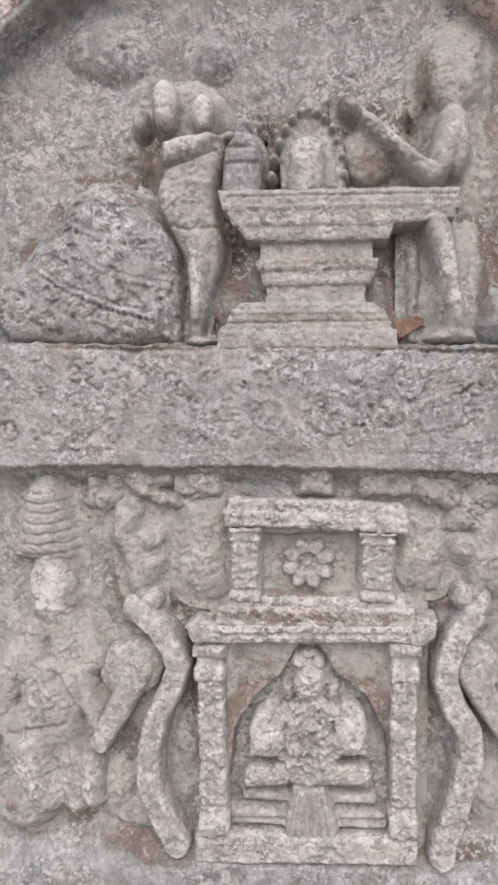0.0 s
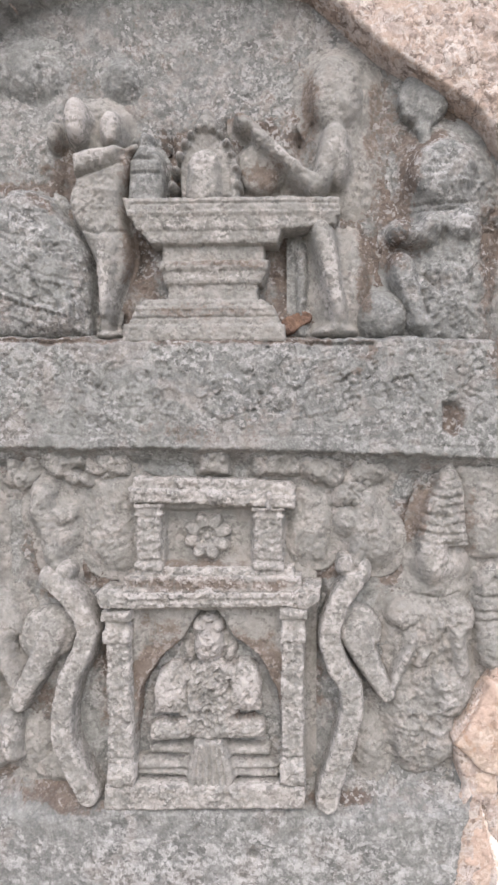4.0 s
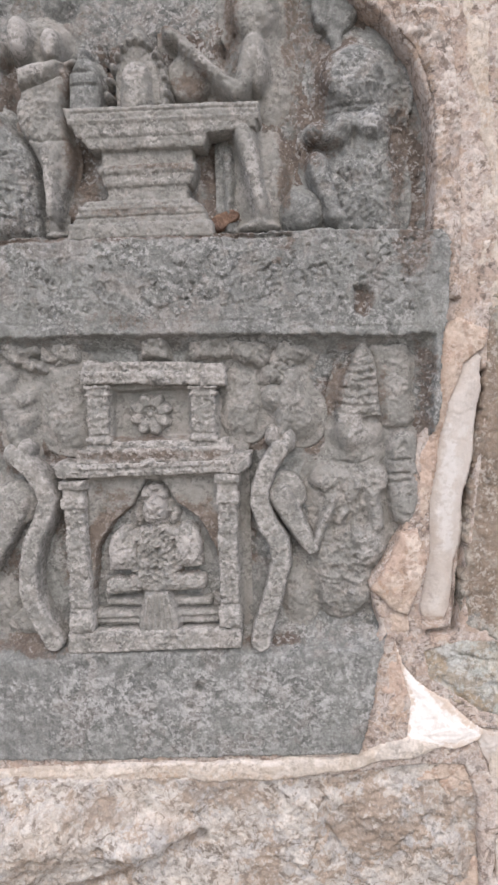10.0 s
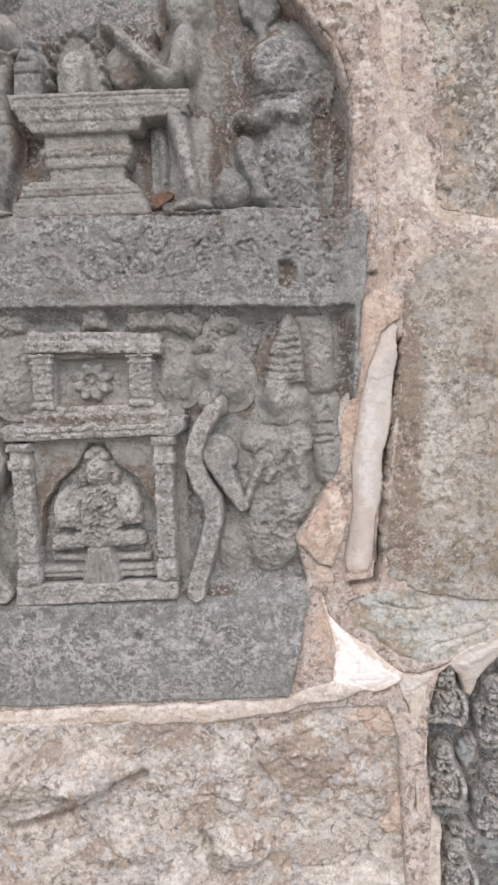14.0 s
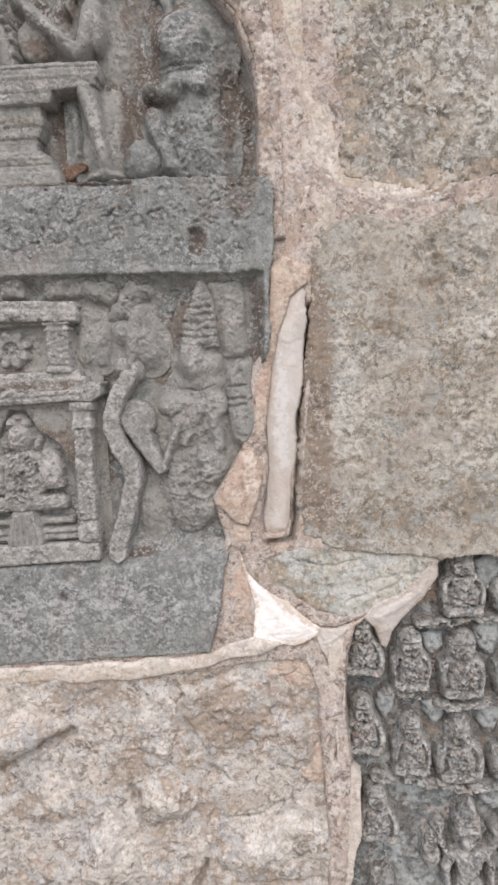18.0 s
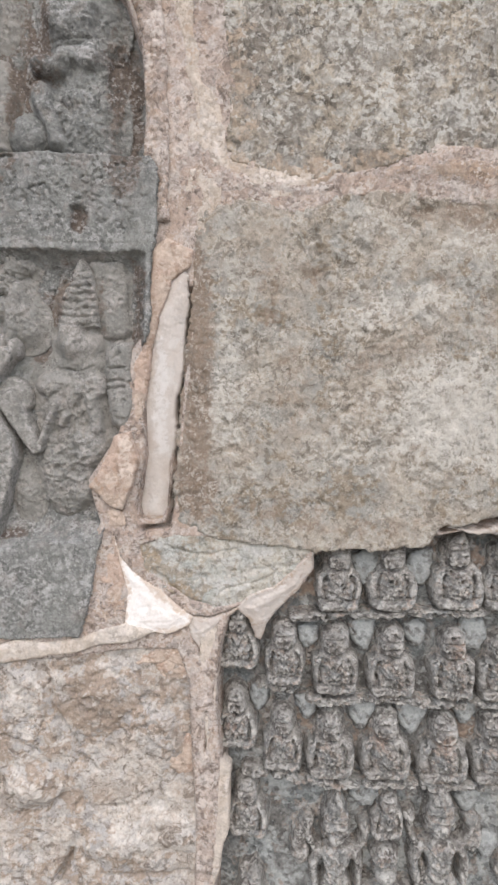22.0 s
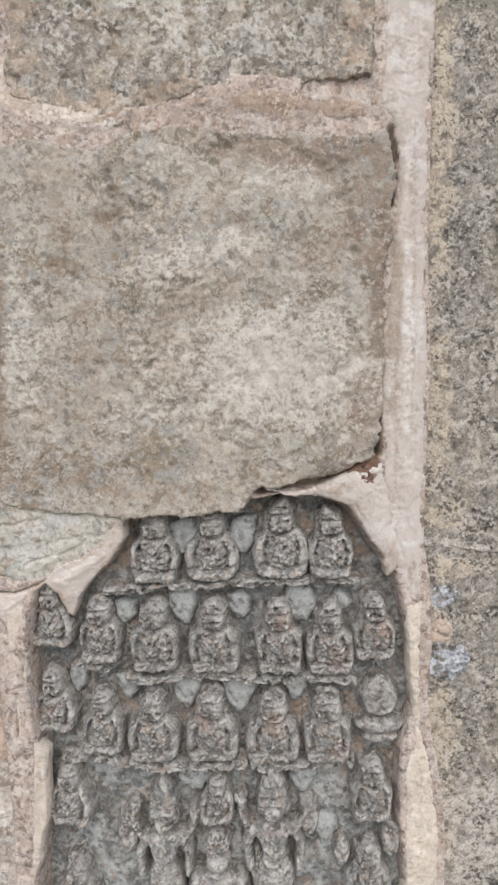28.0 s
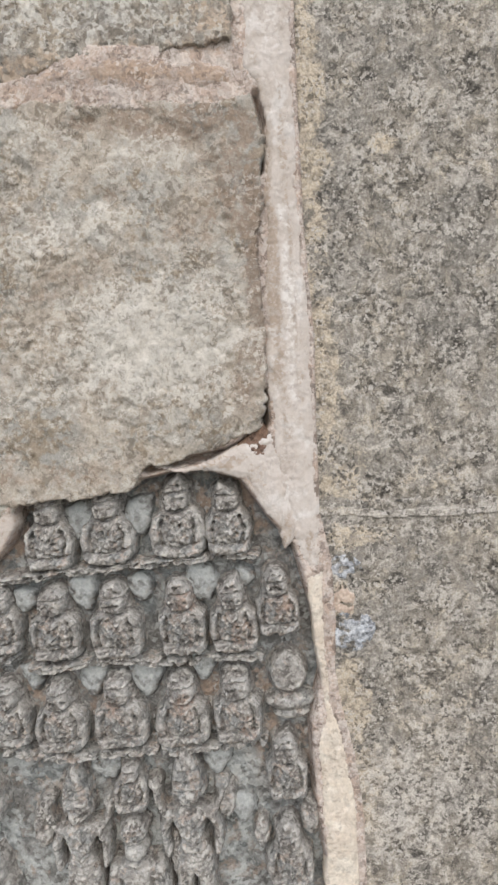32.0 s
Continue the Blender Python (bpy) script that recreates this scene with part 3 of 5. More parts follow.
    c.swell(310, 729, 68.2, 51.2, 15).swell(389, 680, 34.1, 42.6, 12).groove(7, 5, 241, 780, 293, 797, 346, 801).groove(8, 5, 362, 681, 389, 687, 411, 660)
    c.swell(-2, 598, 42.6, 34.1, 10).groove(7, 5, -117, 602, -46, 618, 8, 574).groove(5, 4, 132, 660, 134, 585)
    c.swell(191, 588, 44.2, 30.1, 15).groove(6, 9, 133, 606, 147, 539, 207, 547, 242, 573)
    c.swell(88, 486, 31.8, 53.1, 14).swell(331, 478, 49.5, 40.7, 12).swell(421, 482, 40.7, 44.2, 8)
    c.groove(6, 13, 224, 420, 240, 444, 250, 474).groove(5, 6, 295, 425, 371, 425, 457, 423).groove(5, 5, 271, 513, 264, 453)
    c.groove(5, 4, 294, 611, 240, 664, 220, 723).groove(5, 4, 282, 552, 338, 544, 376, 566)
    c.deepen(1.6)
    c.rough(4.2, 40, 43, 2).rough(1.3, 11, 44, 3).pits(3.0, 20, 41, 0.25)
    # brown stains; under the slanting ledge and in its hole, painted shade
    c.stain_shade(-106, 656, 70, 12, 0.9, rot=24).stain_shade(19, 705, 16, 12, 1.0).stain_shade(301, 734, 90, 60, 0.9).stain_shade(-110, 764, 60, 26, 0.8).stain_shade(-200, 698, 50, 30, 0.6).stain_shade(74, 777, 90, 26, 0.75).stain_shade(-38, 600, 60, 20, 0.7, rot=25).stain_shade(429, 669, 22, 50, 0.7).stain_shade(272, 571, 50, 20, 0.6).stain_shade(139, 650, 40, 30, 0.5).stain_shade(3, 729, 22, 22, 0.6).stain_shade(133, 683, 12, 14, 0.7).stain_shade(367, 680, 20, 16, 0.6).stain_shade(444, 621, 22, 50, 0.9).stain_shade(179, 534, 50, 10, 0.7).stain_shade(402, 761, 80, 40, 0.7).stain_shade(381, 424, 70, 8, 0.7).stain_shade(240, 444, 16, 30, 0.9).stain_shade(100, 772, 50, 24, 0.5)
    c.stain_shade(178, 733, 36, 56, 0.64, "pale").stain_shade(-0, 645, 60, 40, 0.56, "pale").stain_shade(-196, 781, 30, 40, 0.40, "pale").stain_shade(327, 499, 80, 40, 0.48, "pale").stain_shade(94, 505, 40, 60, 0.56, "pale").stain_shade(191, 588, 40, 24, 0.40, "pale").stain_shade(392, 536, 30, 60, 0.48, "pale")


stone("stone_block", "pale eroded block with the worn stumps of a carving", M_ERODED, eroded_face,
      -499, 790, -212, 807, -38, 803, 136, 807, 241, 813, 346, 826, 434, 824, 455, 761, 458, 650, 464, 538, 462, 408, 464, 314, 319, 305, 8, 309, -532, 367,
      bevel=12, rough=3.6, seed=36, step=2.0, warp=2.0, forms=eroded_forms)
stone("stone_block", "pale eroded block under the worn carving", M_ERODED, eroded_face,
      -269, 291, 7, 288, 318, 284, 461, 288, 469, 144, 452, -130, -299, -53, bevel=10, rough=4.0, seed=39, step=4.0)


for u, w, a, e, n in ((426, 642, 29.3, 43.1, 44), (402, 809, 43.1, 15.5, 46), (425, 790, 34.1, 25.6, 48)):
    c = Carving(1.5, 3.0, 3.0, n)
    c.ell(u, w, a, e, 3.5, 20, q=2).rough(2.2, 14, n + 2, 3)
    c.build("plaster_smear", wall, M_PINK, eroded_face, floor=-4, wear=0.0, label="peach plaster smeared on the worn block")

# ---- mortar that stands out on the joints ----
def mortar(label, mat, face, bevel, rough, seed, *v, name="mortar_patch", step=2.0, top=4.0, forms=None, warp=2.2):
    c = Carving(step, warp, 4.0, seed, 0.25)
    c.poly(top * 0.8 + 1, bevel * 2.2, *v, drop=bevel * 0.7)
    c.rough(rough * 0.5, 55, seed + 3, 2).rough(rough * 0.22, 13, seed + 4, 3)
    if forms:
        forms(c)
    return c.build(name, wall, mat, face, floor=-30, wear=0.0, label=label, worn=0.05)


def rim(c, v, r, amount):
    """Stains a patch unevenly along its edge."""
    p = pairs(v)
    for (x0, y0), (x1, y1) in zip(p, p[1:] + p[:1]):
        n = max(1, int(math.hypot(x1 - x0, y1 - y0) / r))
        for k in range(n):
            c.stain_shade(x0 + (x1 - x0) * k / n, y0 + (y1 - y0) * k / n, r, r, amount)


def on_bed(u, w):
    return mortar_face(u, w) + 1


def trough_face(u, w):
    return np.interp(w, (1050, 1200, 1430), (36, 22, 8)) + 0 * u


TROUGH = (437, 1416, 420, 1401, 403, 1360, 390, 1308, 381, 1255, 377, 1202, 377, 1129, 368, 1084, 360, 1046, 366, 1025, 387, 1018, 405, 1021, 414, 1045, 418, 1091, 423, 1145, 431, 1208, 439, 1271, 446, 1323, 452, 1375, 450, 1405)
c = Carving(2.0, 3.4, 4.0, 51, 0.3)
c.poly(6, 30, *TROUGH, drop=15)
c.rough(1.4, 60, 52, 3).stain_shade(393, 1025, 40, 8, 0.8).stain_shade(403, 1231, 12, 120, 0.8, "pale")
c.build("mortar_patch", wall, M_PLASTER, trough_face, floor=-30, wear=0.0, label="smooth white lime mortar in a sunken joint")
LIME_FOOT = (323, 1004, 333, 1012, 342, 969, 363, 942, 388, 920, 421, 896, 440, 879, 453, 867, 446, 853, 413, 845, 364, 841, 338, 849, 342, 877, 346, 912, 332, 947)
mortar("bright white lime patch at the foot of the slab", M_WHITE, lambda u, w: 7 + 0 * u, 12, 0.2, 54, *LIME_FOOT, top=4, warp=4, forms=lambda c: (c.rough(0.3, 30, 55, 2), rim(c, LIME_FOOT, 11, 0.85)))
mortar("thick pale mortar lip under the slab", M_LIME, lambda u, w: mortar_face(u, w) - 6, 13, 4.0, 57,
       -539, 803, -226, 816, -98, 826, 47, 825, 163, 833, 276, 835, 303, 854, 346, 859, 397, 843, 346, 830, 259, 812, 135, 798, -44, 798, -228, 789, -541, 771, top=3, warp=3, forms=lambda c: (c.stain_shade(-60, 826, 420, 7, 0.9, "pale"), c.stain_shade(60, 806, 300, 9, 0.45), c.crumble(-60, 812, 420, 34, 4, 16, 58)))
mortar("smooth pink mortar lump at the edge of the slab", M_PINK, lambda u, w: 3 + 0 * u, 11, 1.0, 60,
       291, 1082, 310, 1107, 323, 1133, 335, 1160, 361, 1169, 372, 1127, 364, 1086, 347, 1042, 327, 1051, 311, 1068, top=19, forms=lambda c: (c.groove(3, 4, 338, 1120, 343, 1086, 336, 1057), c.stain_shade(354, 1136, 14, 40, 0.7, "pale"), c.stain_shade(310, 1085, 26, 18, 0.6)))
mortar("pink crumbling mortar beside the slab foot", M_PINK, lambda u, w: 8 + 0 * u, 7, 4.0, 63,
       319, 1050, 348, 1045, 348, 1019, 324, 1008, 337, 957, 351, 913, 346, 872, 312, 852, 292, 850, 290, 895, 304, 957, 303, 1010, top=8)
mortar("pink ragged mortar along the slab edge", M_PINK, lambda u, w: 10 + 0 * u, 6, 3.5, 66,
       393, 1445, 418, 1464, 458, 1446, 455, 1421, 424, 1400, 406, 1350, 392, 1279, 376, 1191, 366, 1170, 355, 1192, 360, 1268, 377, 1292, 388, 1359, top=7)
mortar("pale mortar band around the arched slab", M_LIME, on_bed, 26, 4.5, 69,
       404, 1902, 451, 1899, 475, 1792, 486, 1676, 494, 1597, 474, 1534, 462, 1463, 438, 1455, 434, 1536, 447, 1638, 431, 1756, top=7, forms=lambda c: (c.stain_shade(463, 1716, 14, 160, 0.34), c.stain_shade(466, 1574, 16, 40, 0.6, "pale"), c.stain_shade(451, 1824, 14, 60, 0.5)))
c = Carving(2.0, 2.0, 4.0, 72, 0.3)
c.poly(9, 34, 252, 1998, 325, 1993, 397, 1939, 408, 1839, 420, 1716, 424, 1583, 421, 1485, 400, 1486, 402, 1539, 385, 1580, 389, 1680, 382, 1752, 360, 1819, 318, 1873, 199, 1957, 155, 1992)
c.rough(3.2, 50, 74, 3).rough(1.6, 13, 77, 3).pits(4, 18, 75, 0.25)
c.stain_shade(396, 1717, 60, 330, 0.34).stain_shade(375, 1783, 8, 60, 0.6, rot=18).stain_shade(396, 1658, 14, 40, 0.5).stain_shade(353, 1857, 30, 14, 0.5).stain_shade(408, 1752, 20, 70, 0.6, "pale").stain_shade(407, 1531, 14, 30, 0.5)
c.build("mortar_patch", wall, M_MORTAR, lambda u, w: 6 + 0 * u, floor=-40, wear=0.0, worn=0.0, label="peach mortar band around the arched slab")
mortar("peach mortar band around the arched slab", M_MORTAR, lambda u, w: -38 + 0 * u, 9, 4.0, 73,
       -480, 2100, -300, 2100, -316, 1990, -386, 1938, -428, 1890, -474, 1820, -520, 1840, top=12, forms=lambda c: c.pits(6, 14, 76, 0.2))
mortar("peach mortar over the joint of two blocks", M_MORTAR, on_bed, 14, 2.5, 75,
       474, 1610, 506, 1580, 561, 1551, 712, 1546, 752, 1575, 870, 1583, 1014, 1562, 1027, 1528, 936, 1522, 824, 1532, 736, 1541, 640, 1512, 552, 1525, 480, 1523, 457, 1557, top=5, step=2.5, forms=lambda c: (c.stain_shade(887, 1555, 141.2, 21.6, 0.8), c.stain_shade(982, 1546, 49.8, 19.9, 0.7), c.stain_shade(584, 1532, 99.7, 8.3, 0.7, "pale")))
SMEAR = (418, 1856, 456, 1853, 468, 1738, 502, 1638, 510, 1588, 541, 1571, 585, 1572, 642, 1563, 688, 1555, 653, 1529, 608, 1525, 569, 1525, 527, 1543, 504, 1555, 496, 1509, 475, 1459, 464, 1462, 459, 1515, 465, 1574, 462, 1641, 435, 1740)
mortar("smooth pale mortar smeared where the joints meet", M_LIME, lambda u, w: mortar_face(u, w) - 0.5, 16, 1.2, 105,
       *SMEAR, top=4, warp=8, forms=lambda c: (rim(c, SMEAR, 10, 0.5), c.stain_shade(583, 1548, 60, 10, 0.6, "pale"), c.stain_shade(486, 1606, 16, 40, 0.5, "pale"), c.stain_shade(540, 1556, 24, 20, 0.5), c.stain_shade(457, 1756, 16, 60, 0.5), c.stain_shade(667, 1543, 40, 16, 0.7), c.stain_shade(477, 1480, 18, 40, 0.5)))
wu, ww = 558, 915
FILLET = (433, 876, 478, 871, 528, 891, 579, 922, 615, 958, 640, 974, 643, 946, 621, 910, 595, 882, 570, 854, 560, 822, 548, 826, 541, 863, 521, 882, 495, 867, 488, 828, 478, 799, 467, 786, 451, 830)
mortar("pale pink mortar between wedge stone and carved panel", M_PLASTER, lambda u, w: 13 + np.clip((u - wu) * 0.62 - (w - ww) * 0.78, 0, 70) * 0.25, 16, 2.4, 78, *FILLET, top=5, warp=3.5, forms=lambda c: (rim(c, FILLET, 9, 0.55), c.rough(1.5, 30, 79, 2), c.stain_shade(628, 922, 11.9, 34.1, 0.5), c.stain_shade(580, 853, 25.6, 10.2, 0.5)))
mortar("pale mortar beside the carved panel", M_LIME, on_bed, 7, 2.0, 81,
       458, 868, 505, 877, 491, 805, 484, 648, 514, 611, 508, 506, 484, 407, 485, 225, 457, 225, 465, 407, 477, 554, 470, 648, 466, 787, top=0)
mortar("thick white mortar under the worn block", M_PLASTER, lambda u, w: eroded_face(u, w) - 2, 8, 2.0, 96,
       251, 312, 298, 343, 363, 358, 419, 378, 460, 395, 464, 359, 408, 334, 334, 305, 249, 263, top=7)
mortar("pale mortar around the top corner of the panel", M_JOINT, on_bed, 8, 1.0, 84,
       848, 1011, 954, 1024, 1028, 1057, 1049, 972, 1049, 897, 1036, 883, 1019, 927, 986, 986, 912, 1010, top=6, warp=4, forms=lambda c: (c.stain_shade(950, 1016, 50, 12, 0.6), c.stain_shade(1000, 985, 26, 30, 0.5), c.stain_shade(1030, 905, 14, 30, 0.6)))
mortar("pale lime mortar in the upright joint", M_JOINT, on_bed, 8, 0.6, 87,
       1050, 1871, 1106, 1867, 1102, 1679, 1093, 1528, 1091, 1416, 1091, 1278, 1093, 1152, 1091, 1022, 1086, 915, 1089, 846, 1064, 844, 1043, 901, 1027, 960, 1027, 1043, 1027, 1124, 1033, 1250, 1039, 1343, 1051, 1478, 1043, 1531, 1024, 1554, top=5, forms=lambda c: (c.stain_shade(1046, 1300, 13, 260, 0.75), c.stain_shade(1070, 1250, 6, 220, 0.6), c.stain_shade(1058, 1120, 30, 150, 0.4), c.stain_shade(1072, 1420, 9, 120, 0.5), c.stain_shade(1060, 1595, 23.6, 55.1, 0.35, "pale"), c.stain_shade(1064, 1217, 11, 204.8, 0.6, "pale"), c.stain_shade(1052, 942, 15.8, 47.2, 0.5, "pale"), c.stain_shade(1070, 890, 7.9, 31.5, 0.6)))
mortar("thin pale mortar line between two speckled blocks", M_GREY, lambda u, w: right_face(u, w) - 5.5, 3, 1.2, 99,
       1073, 941, 1116, 934, 1165, 931, 1230, 928, 1295, 924, 1385, 920, 1385, 909, 1295, 913, 1230, 917, 1164, 920, 1115, 921, 1073, 928, top=1, warp=3, step=1.6, forms=lambda c: (c.crumble(1230, 923, 220, 30, 5, 12, 98), c.stain_shade(1180, 926, 110, 9, 0.7, "pale"), c.stain_shade(1310, 917, 60, 9, 0.7, "pale")))
mortar("cream mortar beside the carved panel", M_CREAM, on_bed, 7, 2.0, 90,
       1060, 840, 1086, 847, 1083, 726, 1084, 647, 1097, 593, 1110, 484, 1108, 347, 1121, 221, 1068, 224, 1059, 350, 1060, 469, 1064, 569, 1074, 630, 1068, 719, top=6)
rust = mortar("red-brown rust stain in the open joint", M_RUST, lambda u, w: 21 + 0 * u, 6, 3.0, 93,
              958, 1029, 987, 1050, 1013, 1074, 1025, 1057, 1013, 1025, 980, 1017, name="stain_crust")

# ---- the arched slab with the shrine ----
slab = hub("shrine_relief", -0.06, 0.03, 0.86, "arched grey stone relief of a shrine with attendants and worshippers", "relief")
body = Carving(1.9, 1.5, 3.0, 101)
OUTLINES.append(( -505, 855, -215, 829, -37, 832, 138, 839, 276, 840, 289, 892, 304, 971, 318, 1023, 301, 1088, 348, 1160, 366, 1252, 370, 1289, 391, 1317, 395, 1431, 405, 1479, 406, 1558,
          394, 1589, 398, 1676, 391, 1749, 368, 1818, 326, 1873, 205, 1953, 120, 2032, 0, 2066, -120, 2072, -240, 2036, -330, 1984, -388, 1936, -430, 1888, -482, 1800, -505, 1600))
body.poly(0, 7, *OUTLINES[-1])
body.cut(47, 12, -468, 1589, -108, 1585, 256, 1582, 386, 1577, 423, 1576, 430, 1675, 416, 1762, 387, 1849, 323, 1936, 110, 2060, 0, 2058, -120, 2062, -240, 2028, -325, 1975, -381, 1929, -422, 1882, -470, 1795, -490, 1700)
body.cut(10, 9, -470, 1452, -83, 1455, 155, 1450, 390, 1442, 384, 1299, 415, 1292, 415, 1150, 347, 1074, 313, 997, 228, 989, 108, 989, -153, 990, -375, 972, -478, 964)
body.cut(24, 34, -470, 1452, -83, 1455, 155, 1450, 390, 1442, 384, 1299, 415, 1292, 415, 1150, 347, 1074, 313, 997, 228, 989, 108, 989, -153, 990, -375, 972, -478, 964)
body.rough(1.2, 60, 102, 3).rough(0.9, 14, 104, 4).pits(2.5, 12, 106, 0.3)
# worn scrolls of the band
rs = np.random.RandomState(5)
for k in range(620):
    uu, ww = rs.uniform(-420, 380), rs.uniform(1478, 1578)
    if rs.rand() < 0.45:
        body.ring(uu, ww, rs.uniform(3, 11), 1.6, rs.choice((-1, 1)) * rs.uniform(1.9, 4.2))
    else:
        a = rs.uniform(0, 6.3)
        n = rs.uniform(4, 13)
        body.groove(1.6, rs.uniform(2.2, 5.2), uu, ww, uu + n * math.cos(a), ww + n * math.sin(a), uu + n * math.cos(a) - n * 0.7 * math.sin(a), ww + n * math.sin(a) + n * 0.7 * math.cos(a))
body.ring(7, 1513, 25.2, 3, 5).ring(13, 1502, 9.3, 3, 4.5).ring(93, 1548, 17.9, 3, 4.5).ring(122, 1509, 18.6, 3, 4.5).ring(-67, 1569, 10.6, 3, 4.5).ring(-61, 1509, 17.2, 3, 4.5)
body.ring(88, 1545, 18, 3, 2.0)
body.cut(12, 7, 272, 1510, 300, 1507, 304, 1487, 291, 1464, 276, 1469).stain_shade(288, 1487, 14, 18, 1.0)
body.groove(3, 1.2, -369, 1467, -172, 1466, -32, 1468, 142, 1464, 214, 1456, 370, 1451)
body.groove(3, 9, -368, 1589, -217, 1585, 18, 1586, 189, 1578)
body.swell(44, 938, 8, 8, -15).crumble(-10, 1525, 430, 60, 2.4, 9, 462)
body.pits(1.3, 8, 107, 0.2)
# brown stains, with the shade of recesses and ledges painted in
body.stain_shade(43, 1493, 40, 60, 0.3).stain_shade(-57, 1468, 70, 14, 0.5).stain_shade(79, 1605, 50, 30, 1.00).stain_shade(53, 1851, 60, 26, 1.00).stain_shade(102, 1874, 20, 70, 0.75).stain_shade(-121, 1620, 30, 40, 0.88).stain_shade(-204, 1587, 120, 7, 1.00).stain_shade(18, 1584, 160, 6, 1.00)
body.stain_shade(-295, 1031, 34, 14, 1.0).stain_shade(-358, 1007, 26, 16, 1.0).stain_shade(-214, 1009, 50, 16, 1.0).stain_shade(-254, 1785, 60, 14, 0.9).stain_shade(-353, 1705, 30, 20, 0.9).stain_shade(227, 1782, 26, 60, 1.0).stain_shade(212, 1678, 50, 60, 1.00).stain_shade(360, 1662, 24, 130, 1.0).stain_shade(322, 1862, 60, 36, 0.88, rot=-35).stain_shade(177, 1637, 20, 70, 1.00).stain_shade(141, 1839, 30, 70, 0.75).stain_shade(250, 1358, 26, 70, 1.00, rot=-15).stain_shade(344, 1315, 40, 12, 1.00).stain_shade(-173, 1332, 18, 70, 0.88).stain_shade(-154, 1300, 60, 14, 1.00).stain_shade(125, 1295, 40, 16, 1.00).stain_shade(2, 929, 480, 52, 0.55, "pale").stain_shade(-108, 1707, 40, 130, 0.88).stain_shade(-203, 1797, 40, 60, 0.88).stain_shade(-64, 1812, 34, 50, 1.00).stain_shade(103, 1673, 50, 90, 1.00).stain_shade(41, 1809, 40, 60, 0.75).stain_shade(182, 1666, 30, 110, 0.88).stain_shade(-152, 1919, 90, 40, 0.5).stain_shade(-294, 1742, 60, 50, 0.75, rot=40).stain_shade(-235, 1331, 30, 90, 0.75).stain_shade(-147, 1209, 24, 120, 0.88).stain_shade(-246, 1121, 40, 60, 0.75).stain_shade(215, 1322, 40, 90, 0.5).stain_shade(114, 1196, 20, 120, 0.75).stain_shade(-60, 1800, 430, 230, 0.42).stain_shade(190, 1790, 230, 200, 0.62).stain_shade(-20, 1660, 300, 60, 0.5).stain_shade(-326, 1819, 60, 70, 0.4, "pale").stain_shade(-214, 999, 60, 16, 1.00).stain_shade(158, 1005, 60, 8, 1.00).stain_shade(184, 1679, 60, 60, 0.75).stain_shade(353, 1648, 22, 80, 1.00).stain_shade(-7, 1568, 160, 20, 0.4, "pale").stain_shade(-225, 1273, 26, 30, 0.75).stain_shade(-154, 1281, 20, 20, 1.00).stain_shade(-270, 1428, 50, 30, 0.5).stain_shade(250, 1365, 30, 40, 0.5)
# dirt with shade painted in, mostly along the lower field's right edge
body.stain_shade(371, 1373, 16, 90, 0.8).stain_shade(328, 1304, 34, 16, 0.8).stain_shade(224, 1281, 30, 22, 0.7).stain_shade(-172, 1416, 90, 40, 0.5).stain_shade(198, 1769, 30, 70, 0.5).stain_shade(-247, 1879, 90, 60, 0.4, "pale").stain_shade(-21, 1908, 70, 40, 0.4, "pale")
# brown stain and painted shade in the pockets beside the upper figures
body.stain_shade(348, 1678, 26, 150, 1.0).stain_shade(235, 1768, 20, 70, 1.0).stain_shade(-40, 1801, 22, 60, 1.0).stain_shade(37, 1819, 26, 34, 1.0).stain_shade(-114, 1611, 26, 26, 1.0)
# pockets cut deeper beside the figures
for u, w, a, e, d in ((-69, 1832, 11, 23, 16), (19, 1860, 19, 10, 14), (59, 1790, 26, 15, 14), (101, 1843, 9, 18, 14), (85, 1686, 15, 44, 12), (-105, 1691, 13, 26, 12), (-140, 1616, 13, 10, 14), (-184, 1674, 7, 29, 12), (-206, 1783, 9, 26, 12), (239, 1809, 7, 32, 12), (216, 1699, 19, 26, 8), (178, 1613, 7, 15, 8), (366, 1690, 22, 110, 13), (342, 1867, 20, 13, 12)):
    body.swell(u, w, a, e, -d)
for u, w, a, e, d in ((-135, 1283, 12, 9, 10), (126, 1271, 7, 26, 10), (125, 1199, 9, 34, 10), (-157, 1196, 7, 41, 10), (211, 1301, 18, 10, 12), (245, 1360, 9, 48, 9), (324, 1298, 13, 9, 10), (-229, 987, 41, 6, 9), (166, 991, 41, 5, 9), (-172, 1276, 13, 12, 10), (-94, 1410, 11, 6, 10), (75, 1403, 11, 6, 10), (-71, 1433, 44, 13, 7), (15, 1433, 15, 13, 9), (72, 1433, 19, 12, 5), (-188, 1019, 7, 7, 6), (-248, 1267, 12, 29, 8)):
    body.swell(u, w, a, e, -d)
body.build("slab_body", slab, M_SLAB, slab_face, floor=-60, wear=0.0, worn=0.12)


def upper(c, name, label="", mat=None, parent=None, fillet=3):
    """A form on the sunken ground of the upper field."""
    return c.build(name, parent or slab, mat or M_SLAB, slab_face, ground=36, floor=-13, label=label, worn=0.25, fillet=fillet)


def lower(c, name, label="", mat=None, parent=None, ground=24, tone=0.12, fillet=3):
    """A form on the sunken ground of the lower field."""
